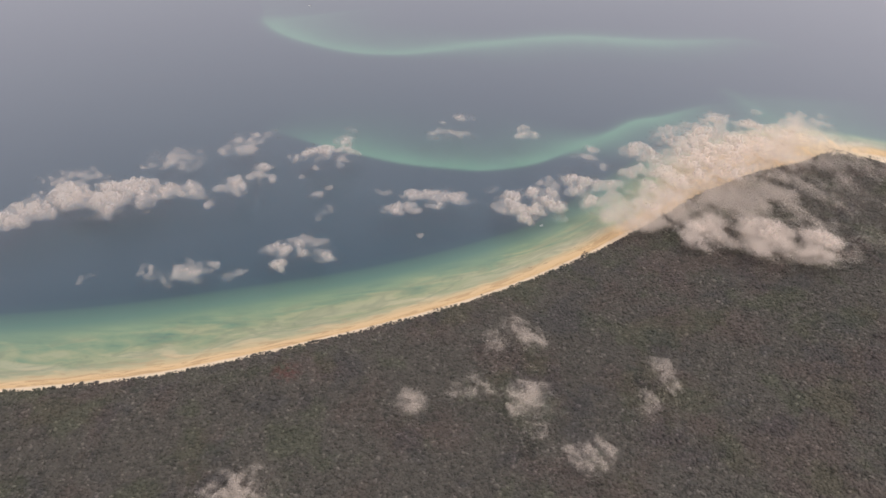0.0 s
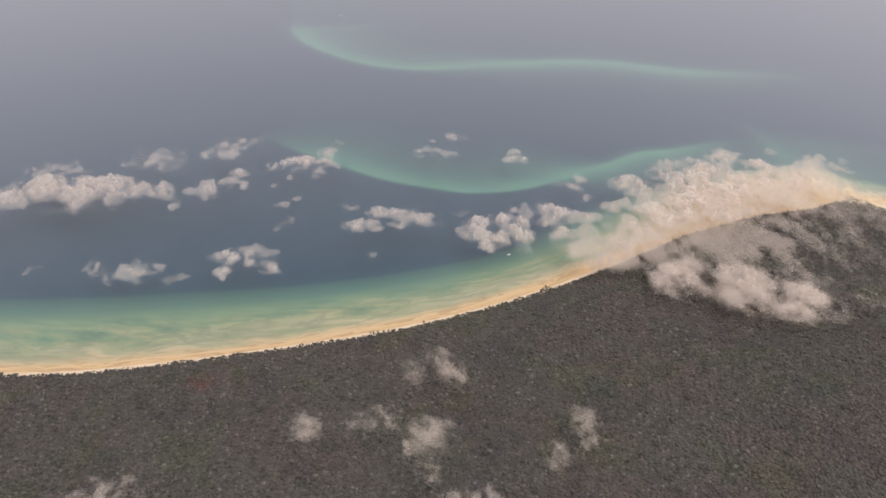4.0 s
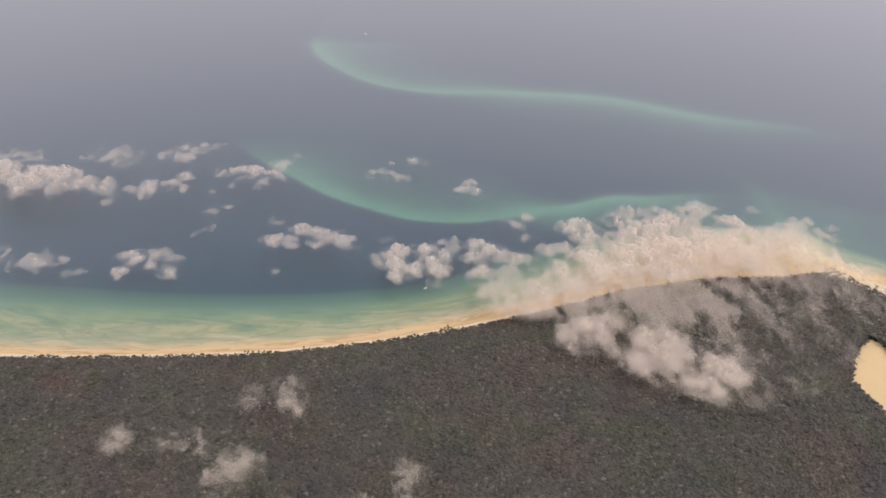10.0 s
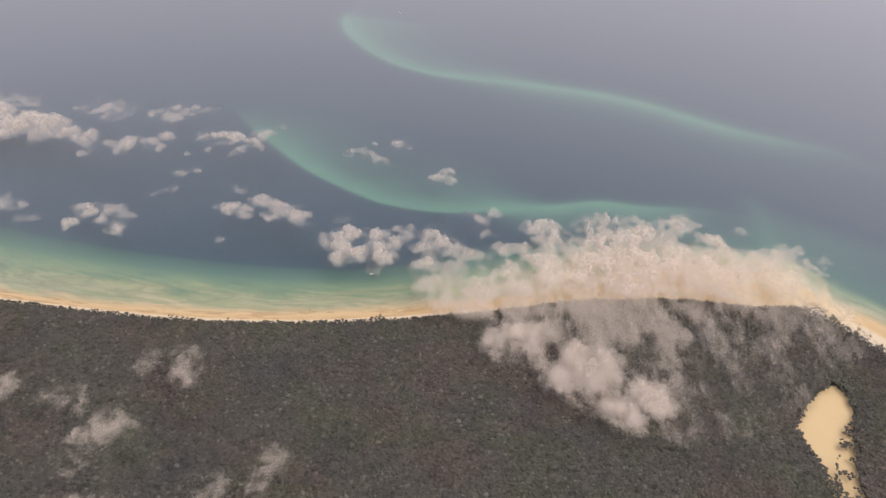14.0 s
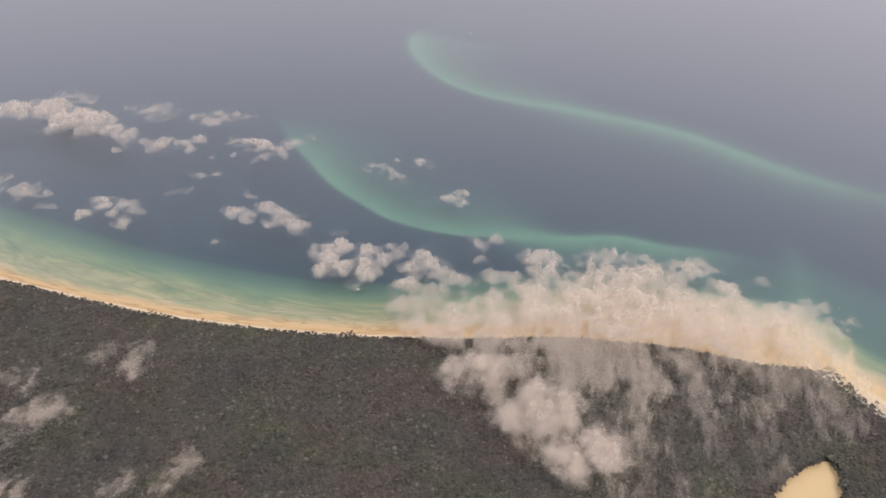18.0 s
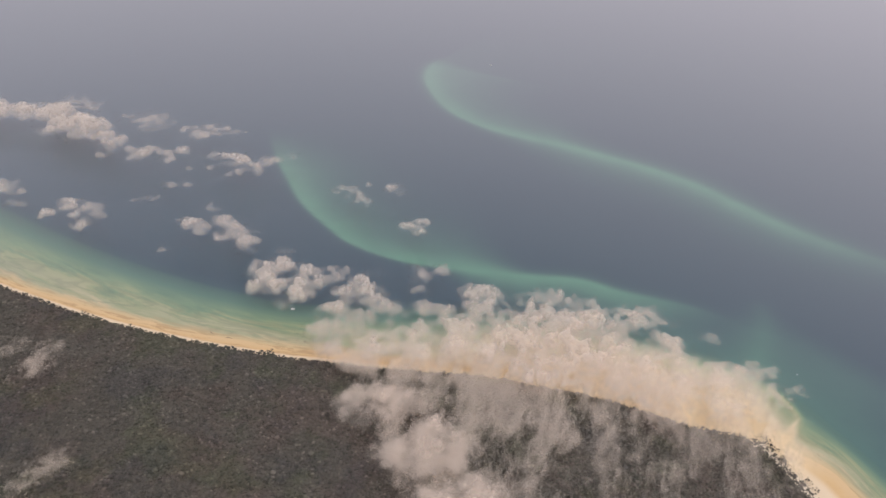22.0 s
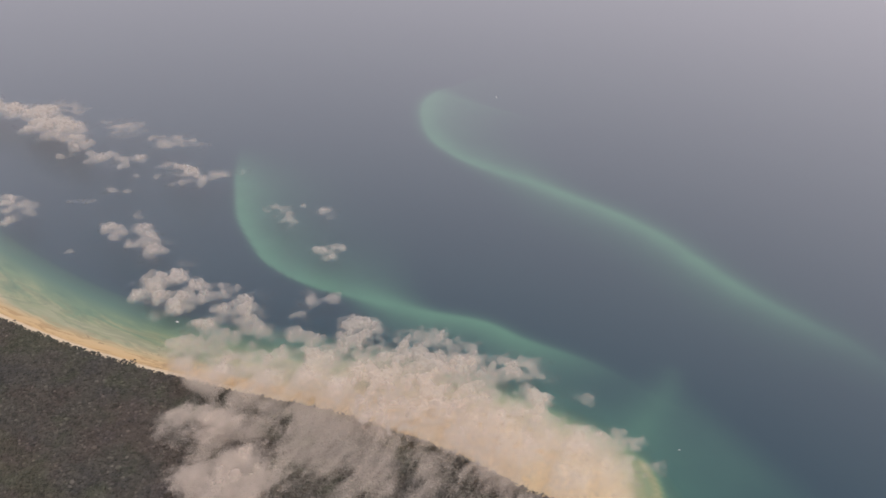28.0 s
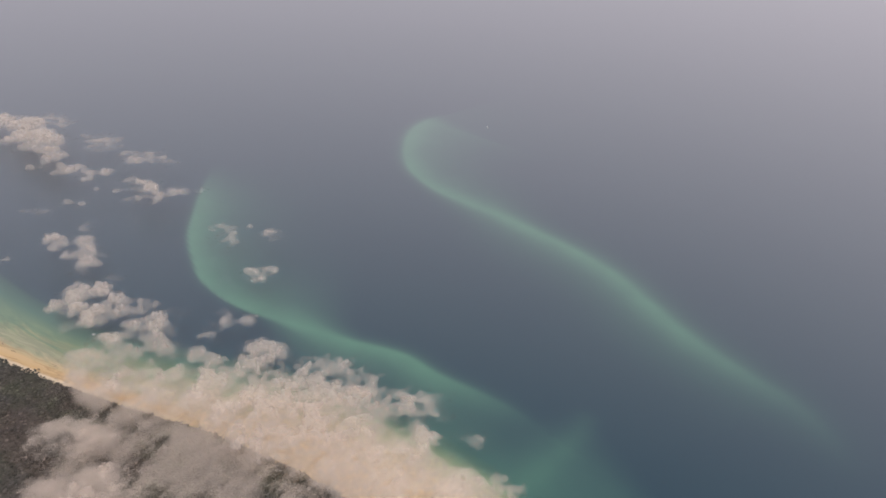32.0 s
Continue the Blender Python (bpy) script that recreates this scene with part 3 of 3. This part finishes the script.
def cloud(blobs, seed, label, z=27.0, height=9.0, material=None, torn=0.75, step=1.55, spread=1.12, holes=1.0):
    """One cloud of puffs round the given (x, y, radius, thickness)."""
    b = np.array(blobs, float)
    centre, r, level = b[:, :2], b[:, 2] * spread, b[:, 3]
    reach = 2.4 * r.max() + 4
    v = Vapour(centre.min(0) - reach, centre.max(0) + reach, step)
    q = v.q
    sway = np.column_stack([rough_noise(q, 13.0, seed * 11 + k * 5, 5) - 0.5 for k in (1, 2)]) * torn * 2.6 * np.median(r)
    fray = np.column_stack([rough_noise(q, 4.5, seed * 13 + k * 5, 3) - 0.5 for k in (1, 2)]) * 7.0
    w = q + sway + fray
    d = np.linalg.norm(w[:, None] - centre[None], axis=2) / r
    near = smooth(d, 1.8, 0.1)
    shape = 1 - np.prod(1 - 0.92 * near, axis=1)
    thick = (near * level).sum(1) / np.maximum(near.sum(1), 1e-6)
    lump = 0.5 * billow(w, 9.5, seed + 301) + 0.3 * billow(w + 0.5 * sway, 4.6, seed + 401) + 0.2 * rough_noise(q, 3.5, seed + 601, 3)
    fine = rough_noise(q, 8.0, seed + 501, 5)
    gaps = rough_noise(np.column_stack([w @ (-WIND[1], WIND[0]), 0.5 * (w @ WIND)]), 8.0, seed + 701, 5)
    t = np.clip(1.15 * shape * (0.32 + 0.72 * lump) * (0.35 + 1.15 * fine) * (1.05 - holes * (0.83 - 0.95 * smooth(gaps + 0.10 * thick, 0.32, 0.66))) - 0.03, 0, 1)
    top = height * t ** 0.8 * (0.22 + 0.78 * lump) * (0.45 + 0.55 * thick) * (0.55 + 0.45 * shape)
    halo = smooth(d.min(1), 2.5, 0.7) * smooth(gaps, 0.40, 0.70) * (0.3 + 0.7 * fine)
    v.heap(np.maximum(t, 0.34 * halo) * thick ** 0.75, top, np.full(len(q), z), (0.05, 0.37, 0.7, 1.0))
    root = tagged(new("cloud"), label, "cloud", group="low clouds")
    root.location = (*b[0, :2], z)
    middle = q[v.faces].mean(1)
    owner = np.linalg.norm(middle[:, None] - centre[None], axis=2).argmin(1)
    for k in range(len(b)):
        if (owner == k).sum() > 8:
            puff = v.mesh("puff", material or CLOUD, np.array(root.location), owner == k)
            puff.parent = root
    return root


LINE = "thick white cumulus in a line over the sea"
SEA = "small white cumulus puff drifting low over the sea"
FAINT = "thin wispy scrap of cloud over the dark sea"
WOOD = "torn pale cloud scrap hanging over the forest"
BANK = "tall white cloud heads of the bank off the beach"
EDGE = "thick pale lump of mist over the forest edge"
cloud([(-465, 727, 19, 1), (-441, 733, 16, 1), (-431, 749, 19, 1), (-433, 770, 16, 1), (-478, 710, 9, 0.8), (-492, 700, 16, 1), (-520, 690, 20, 1)], 1, LINE, height=11)
cloud([(-393, 764, 19, 1), (-369, 771, 23, 1), (-347, 771, 18, 1), (-336, 753, 14, 0.8), (-377, 746, 16, 1)], 2, LINE, height=12)
cloud([(-318, 776, 11, 0.8), (-295, 776, 12, 0.85), (-278, 766, 10, 0.8), (-260, 745, 5, 0.5)], 3, SEA)
cloud([(-256, 779, 7, 0.6), (-238, 786, 12, 0.7), (-228, 803, 12, 0.65), (-212, 803, 9, 0.65), (-215, 830, 10, 0.65)], 4, SEA)
cloud([(-450, 801, 16, 0.4), (-419, 809, 16, 0.4), (-473, 790, 12, 0.35)], 5, FAINT, height=5)
cloud([(-336, 850, 18, 0.45), (-310, 845, 15, 0.35), (-355, 830, 8, 0.4)], 6, FAINT, height=5)
cloud([(-248, 904, 16, 0.55), (-250, 878, 14, 0.55), (-274, 872, 10, 0.35), (-218, 919, 9, 0.3)], 7, FAINT, height=6)
cloud([(-175, 859, 9, 0.65), (-156, 868, 13, 0.9), (-144, 875, 9, 0.75), (-151, 836, 5, 0.5), (-166, 807, 5, 0.4)], 8, SEA)
cloud([(-121, 904, 10, 0.55), (-117, 933, 9, 0.45), (-118, 875, 12, 0.65), (-120, 846, 9, 0.6)], 9, SEA, height=7)
cloud([(-249, 625, 13, 0.5), (-264, 617, 10, 0.45), (-291, 621, 10, 0.35), (-236, 631, 7, 0.4), (-267, 606, 7, 0.3)], 10, FAINT, height=5)
cloud([(-167, 662, 12, 0.75), (-162, 635, 8, 0.7), (-150, 672, 10, 0.65), (-139, 657, 8, 0.6), (-118, 652, 10, 0.7), (-129, 673, 7, 0.5)], 11, SEA, height=8)
cloud([(-352, 609, 7, 0.4)], 12, FAINT, height=4)
cloud([(-128, 739, 7, 0.4), (-134, 722, 6, 0.35)], 13, FAINT, height=4)
cloud([(-142, 770, 7, 0.35), (-130, 786, 6, 0.3)], 19, FAINT, height=4)
cloud([(-198, 619, 8, 0.3), (-212, 612, 7, 0.28)], 20, FAINT, height=4)
cloud([(-60, 775, 7, 0.32), (-72, 782, 6, 0.28)], 30, FAINT, height=4)
cloud([(-50, 739, 8, 0.75), (-41, 743, 8, 0.75), (-27, 742, 7, 0.65), (-31, 769, 10, 0.65), (-17, 774, 9, 0.75), (-3, 751, 8, 0.8), (4, 772, 11, 0.7), (23, 767, 10, 0.7), (37, 758, 7, 0.65)], 14, SEA, height=8)
cloud([(-18, 689, 6, 0.5)], 15, FAINT, height=5)
cloud([(107, 924, 8, 0.7), (122, 924, 8, 0.65), (114, 939, 6, 0.55)], 16, SEA, height=7)
cloud([(16, 922, 9, 0.45), (35, 921, 9, 0.45), (-7, 924, 9, 0.35), (8, 955, 6, 0.3)], 17, FAINT, height=5)
cloud([(31, 971, 10, 0.5), (48, 971, 7, 0.4)], 18, FAINT, height=5)
cloud([(88, 520, 7, 0.6), (74, 534, 6, 0.4), (69, 542, 4, 0.3)], 21, WOOD, z=36, height=5, material=SCRAP, torn=0.6, spread=1.55)
cloud([(52, 520, 5, 0.35), (56, 505, 5, 0.3)], 22, WOOD, z=36, height=4, material=SCRAP, torn=0.6, spread=1.55)
cloud([(-22, 440, 8, 0.6), (-15, 434, 5, 0.35)], 23, WOOD, z=36, height=5, material=SCRAP, torn=0.6, spread=1.55)
cloud([(19, 453, 7, 0.4), (37, 458, 6, 0.48), (47, 451, 5, 0.42), (33, 467, 4, 0.35)], 24, WOOD, z=36, height=4, material=SCRAP, torn=0.6, spread=1.55)
cloud([(77, 451, 10, 0.6), (71, 441, 8, 0.5), (79, 426, 8, 0.5), (82, 412, 5, 0.3), (89, 457, 5, 0.35)], 25, WOOD, z=36, height=5, material=SCRAP, torn=0.6, spread=1.55)
cloud([(121, 387, 10, 0.5), (107, 384, 7, 0.45), (131, 384, 7, 0.4), (122, 395, 7, 0.4)], 26, WOOD, z=36, height=5, material=SCRAP, torn=0.6, spread=1.55)
cloud([(199, 479, 7, 0.5), (193, 485, 5, 0.38), (201, 459, 5, 0.33)], 27, WOOD, z=36, height=4, material=SCRAP, torn=0.6, spread=1.55)
cloud([(177, 446, 5, 0.35), (177, 436, 5, 0.3)], 28, WOOD, z=36, height=4, material=SCRAP, torn=0.6, spread=1.55)
cloud([(-152, 352, 11, 0.6), (-136, 351, 12, 0.6)], 29, WOOD, z=36, height=5, material=SCRAP, torn=0.6, spread=1.55)
cloud([(84, 743, 12, 1), (70, 749, 8, 0.9), (85, 766, 10, 1), (102, 739, 8, 0.9), (99, 722, 8, 0.85), (65, 785, 6, 0.35)], 31, BANK, height=12, torn=0.5)
cloud([(108, 775, 10, 1), (122, 752, 12, 1), (136, 746, 10, 1), (130, 795, 10, 0.95), (131, 772, 8, 0.9), (132, 808, 6, 0.85), (114, 738, 8, 0.9), (137, 725, 7, 0.5)], 32, BANK, height=12, torn=0.5)
cloud([(158, 806, 11, 0.9), (167, 785, 11, 1), (177, 807, 10, 1), (192, 795, 12, 1), (181, 757, 12, 0.9), (199, 743, 11, 0.75), (208, 767, 10, 0.75), (193, 721, 11, 0.5), (217, 720, 12, 0.5), (226, 753, 11, 0.55), (159, 828, 8, 0.45)], 33, BANK, height=12, torn=0.5)
cloud([(219, 799, 10, 0.7), (225, 782, 6, 0.6)], 34, BANK, height=9, torn=0.5)
cloud([(188, 867, 11, 0.45), (197, 884, 9, 0.4), (205, 846, 8, 0.4)], 35, FAINT, height=5)
cloud([(235, 823, 9, 0.65), (252, 835, 11, 0.75), (263, 882, 15, 0.95), (246, 882, 10, 0.9), (278, 863, 16, 1), (277, 827, 15, 1), (293, 804, 13, 0.85), (258, 797, 12, 0.65), (251, 773, 13, 0.65), (244, 749, 14, 0.6), (269, 769, 14, 0.55)], 36, BANK, height=12, torn=0.5)
cloud([(297, 908, 14, 0.9), (310, 940, 15, 0.75), (324, 893, 19, 1), (315, 864, 16, 1), (335, 848, 18, 1), (320, 820, 15, 0.8), (342, 912, 16, 1), (345, 947, 13, 0.8)], 37, BANK, height=12, torn=0.5)
cloud([(362, 882, 19, 1), (365, 934, 20, 0.9), (389, 967, 15, 0.65), (380, 877, 19, 1), (397, 907, 19, 0.9), (359, 834, 18, 0.8), (388, 845, 15, 0.65)], 38, BANK, height=11, torn=0.5)
cloud([(428, 951, 12, 0.8), (434, 921, 19, 0.65), (416, 890, 19, 0.6), (458, 918, 19, 0.5), (452, 941, 16, 0.6), (439, 875, 19, 0.35)], 39, BANK, height=9, torn=0.55)
cloud([(484, 965, 12, 0.5), (504, 975, 13, 0.42), (488, 941, 20, 0.38), (521, 963, 15, 0.3), (511, 925, 19, 0.25)], 40, BANK, height=7, torn=0.6)
cloud([(391, 987, 13, 0.45), (376, 973, 11, 0.45)], 41, SEA, height=6)
cloud([(449, 998, 8, 0.3), (438, 990, 7, 0.3)], 42, FAINT, height=4)
cloud([(498, 985, 10, 0.4), (512, 1000, 7, 0.35), (537, 990, 8, 0.32)], 43, FAINT, height=4)
cloud([(364, 706, 18, 1), (352, 719, 12, 0.9), (347, 675, 13, 0.7), (371, 677, 13, 0.5), (380, 711, 13, 0.5)], 44, EDGE, z=26, height=10, material=LUMP, torn=0.35, holes=0.45)
cloud([(416, 695, 13, 1), (425, 687, 13, 0.85), (404, 672, 10, 0.75), (391, 660, 7, 0.65), (414, 657, 10, 0.6), (433, 678, 7, 0.5)], 45, EDGE, z=26, height=9, material=LUMP, torn=0.35, holes=0.45)
cloud([(280, 705, 11, 0.7), (278, 687, 9, 0.6), (295, 711, 13, 0.65), (307, 698, 12, 0.45), (295, 680, 10, 0.35), (312, 726, 11, 0.45)], 46, EDGE, z=24, height=7, material=LUMP, torn=0.35, holes=0.45)


def fog_bank():
    """The thin mist that joins the cloud heads: an even veil over the sand, wind-drawn streaks over the forest."""
    rim = spline([(150, 712), (172, 760), (200, 800), (250, 850), (315, 930), (396, 975), (485, 1000), (545, 992), (580, 960), (596, 910), (592, 860), (560, 785), (530, 715), (480, 672), (438, 648), (384, 648), (345, 662), (306, 688), (284, 702), (264, 716), (222, 706), (150, 712)], 4)
    v = Vapour((140, 630), (610, 1010), 2.0)
    q = v.q
    d = np.where(inside(q, rim), nearest(q, rim)[0], -nearest(q, rim)[0])
    across, _ = coast(q)
    inland = -across * 60
    over = np.column_stack([q @ (-WIND[1], WIND[0]), 0.36 * (q @ WIND)])
    warp = 9.0 * (rough_noise(q, 26.0, 120, 4) - 0.5)[:, None]
    streak = 0.7 * rough_noise(over + warp, 15.0, 91, 5) + 0.3 * rough_noise(q + 2 * warp, 15.0, 92, 5)
    broad = rough_noise(q, 70.0, 97, 3)
    lump = 0.6 * billow(over + warp, 7.0, 99) + 0.4 * rough_noise(q, 8.0, 98, 4)
    ragged = d + 22 * (rough_noise(q, 18.0, 95, 5) - 0.5)
    # over the sand and the shallows
    veil = smooth(inland, 6, -4) * smooth(ragged, 0, 46) * smooth(across, 1.6, 0.5) * (0.28 + 0.36 * smooth(streak, 0.3, 0.7)) * (0.6 + 0.6 * broad)
    veil = veil * (1 - 0.4 * smooth(q[:, 0], 490, 570)) * smooth(q[:, 0], 170, 270)
    v.heap(veil, 2.0 + 8.0 * lump * smooth(ragged, 0, 40), np.full(len(q), 14.0), (0.1, 0.5, 1.0))
    tagged(v.mesh("mist_veil", VEIL, np.zeros(3)), "thin even veil of mist over the sand flat", "fog", kind="stuff")
    # over the trees
    verge = np.exp(-(inland / 38.0) ** 2)
    west = smooth(q[:, 0], 455, 380)
    body = smooth(streak + 0.05 * verge + 0.05 * west, 0.40, 0.62) * (0.55 + 0.35 * verge + 0.18 * west) * (0.60 + 0.6 * broad)
    mist = (0.10 + 0.76 * body * (0.72 + 0.4 * lump)) * smooth(ragged, 0, 16) * smooth(inland, -8, 8)
    mist = mist * (1 - 0.40 * smooth(q[:, 0], 450, 540)) * (1 - 0.35 * smooth(q[:, 0], 390, 450) * smooth(inland, 60, 130))
    v.heap(np.clip(mist, 0, 1), 1.5 + 9.0 * np.sqrt(np.clip(body, 0, 1)) * (0.3 + 0.7 * lump), np.full(len(q), 15.0), (0.15, 0.6, 1.0))
    tagged(v.mesh("forest_mist", WISP, np.zeros(3)), "wind-drawn streaks of mist drifting over the forest", "fog", kind="stuff")


fog_bank()


# ---- trees that stand out along the edge of the forest ----
def tree(seed):
    rng = np.random.default_rng(seed)
    root = tagged(new("tree"), "small dark green coastal tree at the beach edge", "tree", group="trees along the beach edge")
    bm = bmesh.new()

    def stem(a, b, ra, rb):
        a, b = Vector(a), Vector(b)
        m = Matrix.Translation((a + b) / 2) @ (b - a).to_track_quat("Z", "Y").to_matrix().to_4x4()
        bmesh.ops.create_cone(bm, segments=7, radius1=ra, radius2=rb, depth=(b - a).length, cap_ends=True, matrix=m)

    h = rng.uniform(3.0, 4.2)
    top = (rng.normal(0, 0.3), rng.normal(0, 0.3), h * 0.75)
    stem((0, 0, -0.4), top, 0.17, 0.09)
    tips = []
    for k in range(5):
        a = k * 1.257 + rng.random()
        tip = (top[0] + math.cos(a) * rng.uniform(0.5, 1.1), top[1] + math.sin(a) * rng.uniform(0.5, 1.1), h * rng.uniform(0.8, 1.1))
        stem((top[0] * 0.8, top[1] * 0.8, h * rng.uniform(0.45, 0.7)), tip, 0.07, 0.03)
        tips.append(tip)
    part("trunk", bm, BARK, root)
    centres, sizes = [], []
    for t in tips + [(top[0], top[1], h)]:
        for _ in range(4):
            s = rng.uniform(0.28, 0.6)
            centres.append(np.array(t) + rng.normal(0, 0.36, 3))
            sizes.append((s, s, s * 0.75))
    crown = lumps("crown", centres, sizes, 1, rng, 0.4, LEAVES, 5, False)
    crown.parent = root
    return root


TREES = [tree(s) for s in range(6)]


def stand(x, y, k, size, turn):
    q = np.array([[x, y]], float)
    v = coast_values(q)
    m = pose(x, y, float(ground_height(q, v)[0]), 0, 0, turn) @ Matrix.Scale(size, 4)
    if TREES[k].get("placed"):
        ob = TREES[k].copy()
        scene.collection.objects.link(ob)
        for child in TREES[k].children:
            c = child.copy()
            scene.collection.objects.link(c)
            c.parent = ob
        ob.matrix_basis = m
    else:
        TREES[k].matrix_basis = m
        TREES[k]["placed"] = 1


def edge_trees():
    rng = np.random.default_rng(12)
    seg = np.diff(TREE_LINE, axis=0)
    length = np.linalg.norm(seg, axis=1)
    start = np.concatenate([[0], np.cumsum(length)])
    a = start[np.argmin(abs(TREE_LINE[:, 0] + 386))]
    while True:
        a += rng.exponential(16.0) + 1.0
        i = np.searchsorted(start, a) - 1
        p = TREE_LINE[i] + seg[i] * (a - start[i]) / length[i]
        if p[0] > 500:
            return
        side = np.array([-seg[i][1], seg[i][0]]) / length[i]
        p = p + side * rng.normal(-2.5, 0.9)
        stand(p[0], p[1], rng.integers(6), rng.uniform(0.28, 0.5), rng.uniform(0, 360))


edge_trees()


# ---- boats ----
def hull(bm, length, width, height, x=0.0, y=0.0, z=0.0):
    """A pointed hull with flared sides, bow towards +x."""
    rows = []
    for k in range(9):
        u = k / 8
        half = width / 2 * (1 - max(0, (u - 0.45) / 0.55) ** 2.2) * (0.86 + 0.14 * min(1, u * 4))
        px = x + (u - 0.5) * length
        sheer = z + height * (1 + 0.25 * u * u)
        rows.append([bm.verts.new((px, y - half, sheer)), bm.verts.new((px, y - half * 0.7, z)), bm.verts.new((px, y, z - 0.25 * height)), bm.verts.new((px, y + half * 0.7, z)), bm.verts.new((px, y + half, sheer))])
    for a, b2 in zip(rows, rows[1:]):
        for k in range(4):
            bm.faces.new((a[k], b2[k], b2[k + 1], a[k + 1]))
        bm.faces.new((a[4], b2[4], b2[0], a[0]))
    bm.faces.new(rows[0])
    bmesh.ops.remove_doubles(bm, verts=bm.verts, dist=0.001)
    bmesh.ops.recalc_face_normals(bm, faces=bm.faces)


def box(bm, size, at, bevel=0.06, taper=1.0):
    made = bmesh.ops.create_cube(bm, size=1)["verts"]
    for v in made:
        k = taper if v.co.z > 0 else 1.0
        v.co = Vector((v.co.x * size[0] * k + at[0], v.co.y * size[1] * k + at[1], v.co.z * size[2] + at[2]))
    if bevel:
        bmesh.ops.bevel(bm, geom=list({e for v in made for e in v.link_edges}), offset=bevel, segments=2, affect="EDGES")


def catamaran(x, y, turn):
    root = tagged(new("catamaran"), "small white catamaran anchored on shallow green water", "boat")
    for side in (-1, 1):
        bm = bmesh.new()
        hull(bm, 6.0, 0.9, 0.8, 0, side * 1.15, 0.0)
        part("hull", bm, PAINT, root)
    bm = bmesh.new()
    box(bm, (3.6, 2.9, 0.16), (-0.6, 0, 0.86))
    part("deck", bm, PAINT, root)
    bm = bmesh.new()
    box(bm, (1.9, 2.1, 0.9), (-0.5, 0, 1.38), 0.12, 0.86)
    cabin = part("cabin", bm, PAINT, root)
    bm = bmesh.new()
    box(bm, (1.95, 2.14, 0.28), (-0.5, 0, 1.46), 0.03, 0.9)
    part("window_band", bm, CABIN, cabin, "dark tinted cabin window band")
    bm = bmesh.new()
    bmesh.ops.create_cone(bm, segments=8, radius1=0.06, radius2=0.03, depth=6.0, cap_ends=True, matrix=Matrix.Translation((0.5, 0, 4.3)))
    part("mast", bm, PAINT, root)
    bm = bmesh.new()
    for side in (-1, 1):
        box(bm, (0.07, 0.07, 0.5), (2.4, side * 1.15, 1.1), 0)
    box(bm, (0.07, 2.4, 0.07), (2.4, 0, 1.36), 0)
    part("bow_rail", bm, PAINT, root)
    root.matrix_basis = pose(x, y, 0.05, 0, 0, turn) @ Matrix.Scale(0.65, 4)


def motorboat(x, y, turn, size, label):
    root = tagged(new("motorboat"), label, "boat", group="boats out on the sea")
    bm = bmesh.new()
    hull(bm, 7.0, 2.3, 1.0)
    part("hull", bm, PAINT, root)
    bm = bmesh.new()
    box(bm, (2.6, 1.7, 1.0), (-0.2, 0, 1.5), 0.12, 0.82)
    cabin = part("cabin", bm, PAINT, root)
    bm = bmesh.new()
    box(bm, (2.5, 1.66, 0.34), (-0.2, 0, 1.6), 0.03, 0.9)
    part("window_band", bm, CABIN, cabin, "dark tinted cabin window band")
    bm = bmesh.new()
    box(bm, (0.4, 0.5, 0.9), (-3.6, 0, 0.7), 0.08, 0.8)
    part("outboard_motor", bm, CABIN, root, "dark outboard motor")
    root.matrix_basis = pose(x, y, 0.05, 0, 0, turn) @ Matrix.Scale(size, 4)


catamaran(122, 750, 35)
motorboat(-254, 1500, 150, 1.0, "white motorboat far out beyond the outer sandbank")
motorboat(522, 1048, 80, 0.32, "tiny white dinghy on the teal shallows off the cape")


# ---- logs on the sand ----
def log(x, y, length, turn):
    rng = np.random.default_rng(int(x * 7 + 900))
    bm = bmesh.new()
    last = None
    for k in range(7):
        u = k / 6
        r = 0.32 * (1 - 0.6 * u)
        c = Vector(((u - 0.5) * length, 0.5 * math.sin(u * 4 + x), 0.15 + rng.uniform(0, 0.12)))
        ring = [bm.verts.new(c + Vector((0, r * math.cos(t * 1.047), r * math.sin(t * 1.047)))) for t in range(6)]
        if last:
            for t in range(6):
                bm.faces.new((last[t], last[(t + 1) % 6], ring[(t + 1) % 6], ring[t]))
        else:
            bm.faces.new(ring)
        last = ring
    bm.faces.new(last)
    bmesh.ops.recalc_face_normals(bm, faces=bm.faces)
    ob = part("driftwood_log", bm, BARK)
    q = np.array([[x, y]], float)
    ob.matrix_basis = pose(x, y, float(ground_height(q, coast_values(q))[0]), 0, 0, turn)
    tagged(ob, "long dark driftwood log lying on wet sand", "driftwood", group="driftwood on the beach")


for x, y, length, turn in ((65, 655, 9, 25), (103, 670, 8, 15), (119, 677, 6, 35), (63, 648, 7, 60), (157, 708, 5, 30)):
    log(x, y, length, turn)
for k, (x, y) in enumerate(((-4, 596.5), (-1, 597.5), (3, 599), (8, 600.5), (13, 602), (19, 605), (45, 620), (164, 694), (166, 696), (161, 693), (163, 696.5), (207, 722), (211, 725), (215, 728))):
    stand(x + 1.2, y - 2.6, k % 6, 0.6 + 0.05 * (k % 4), k * 77)
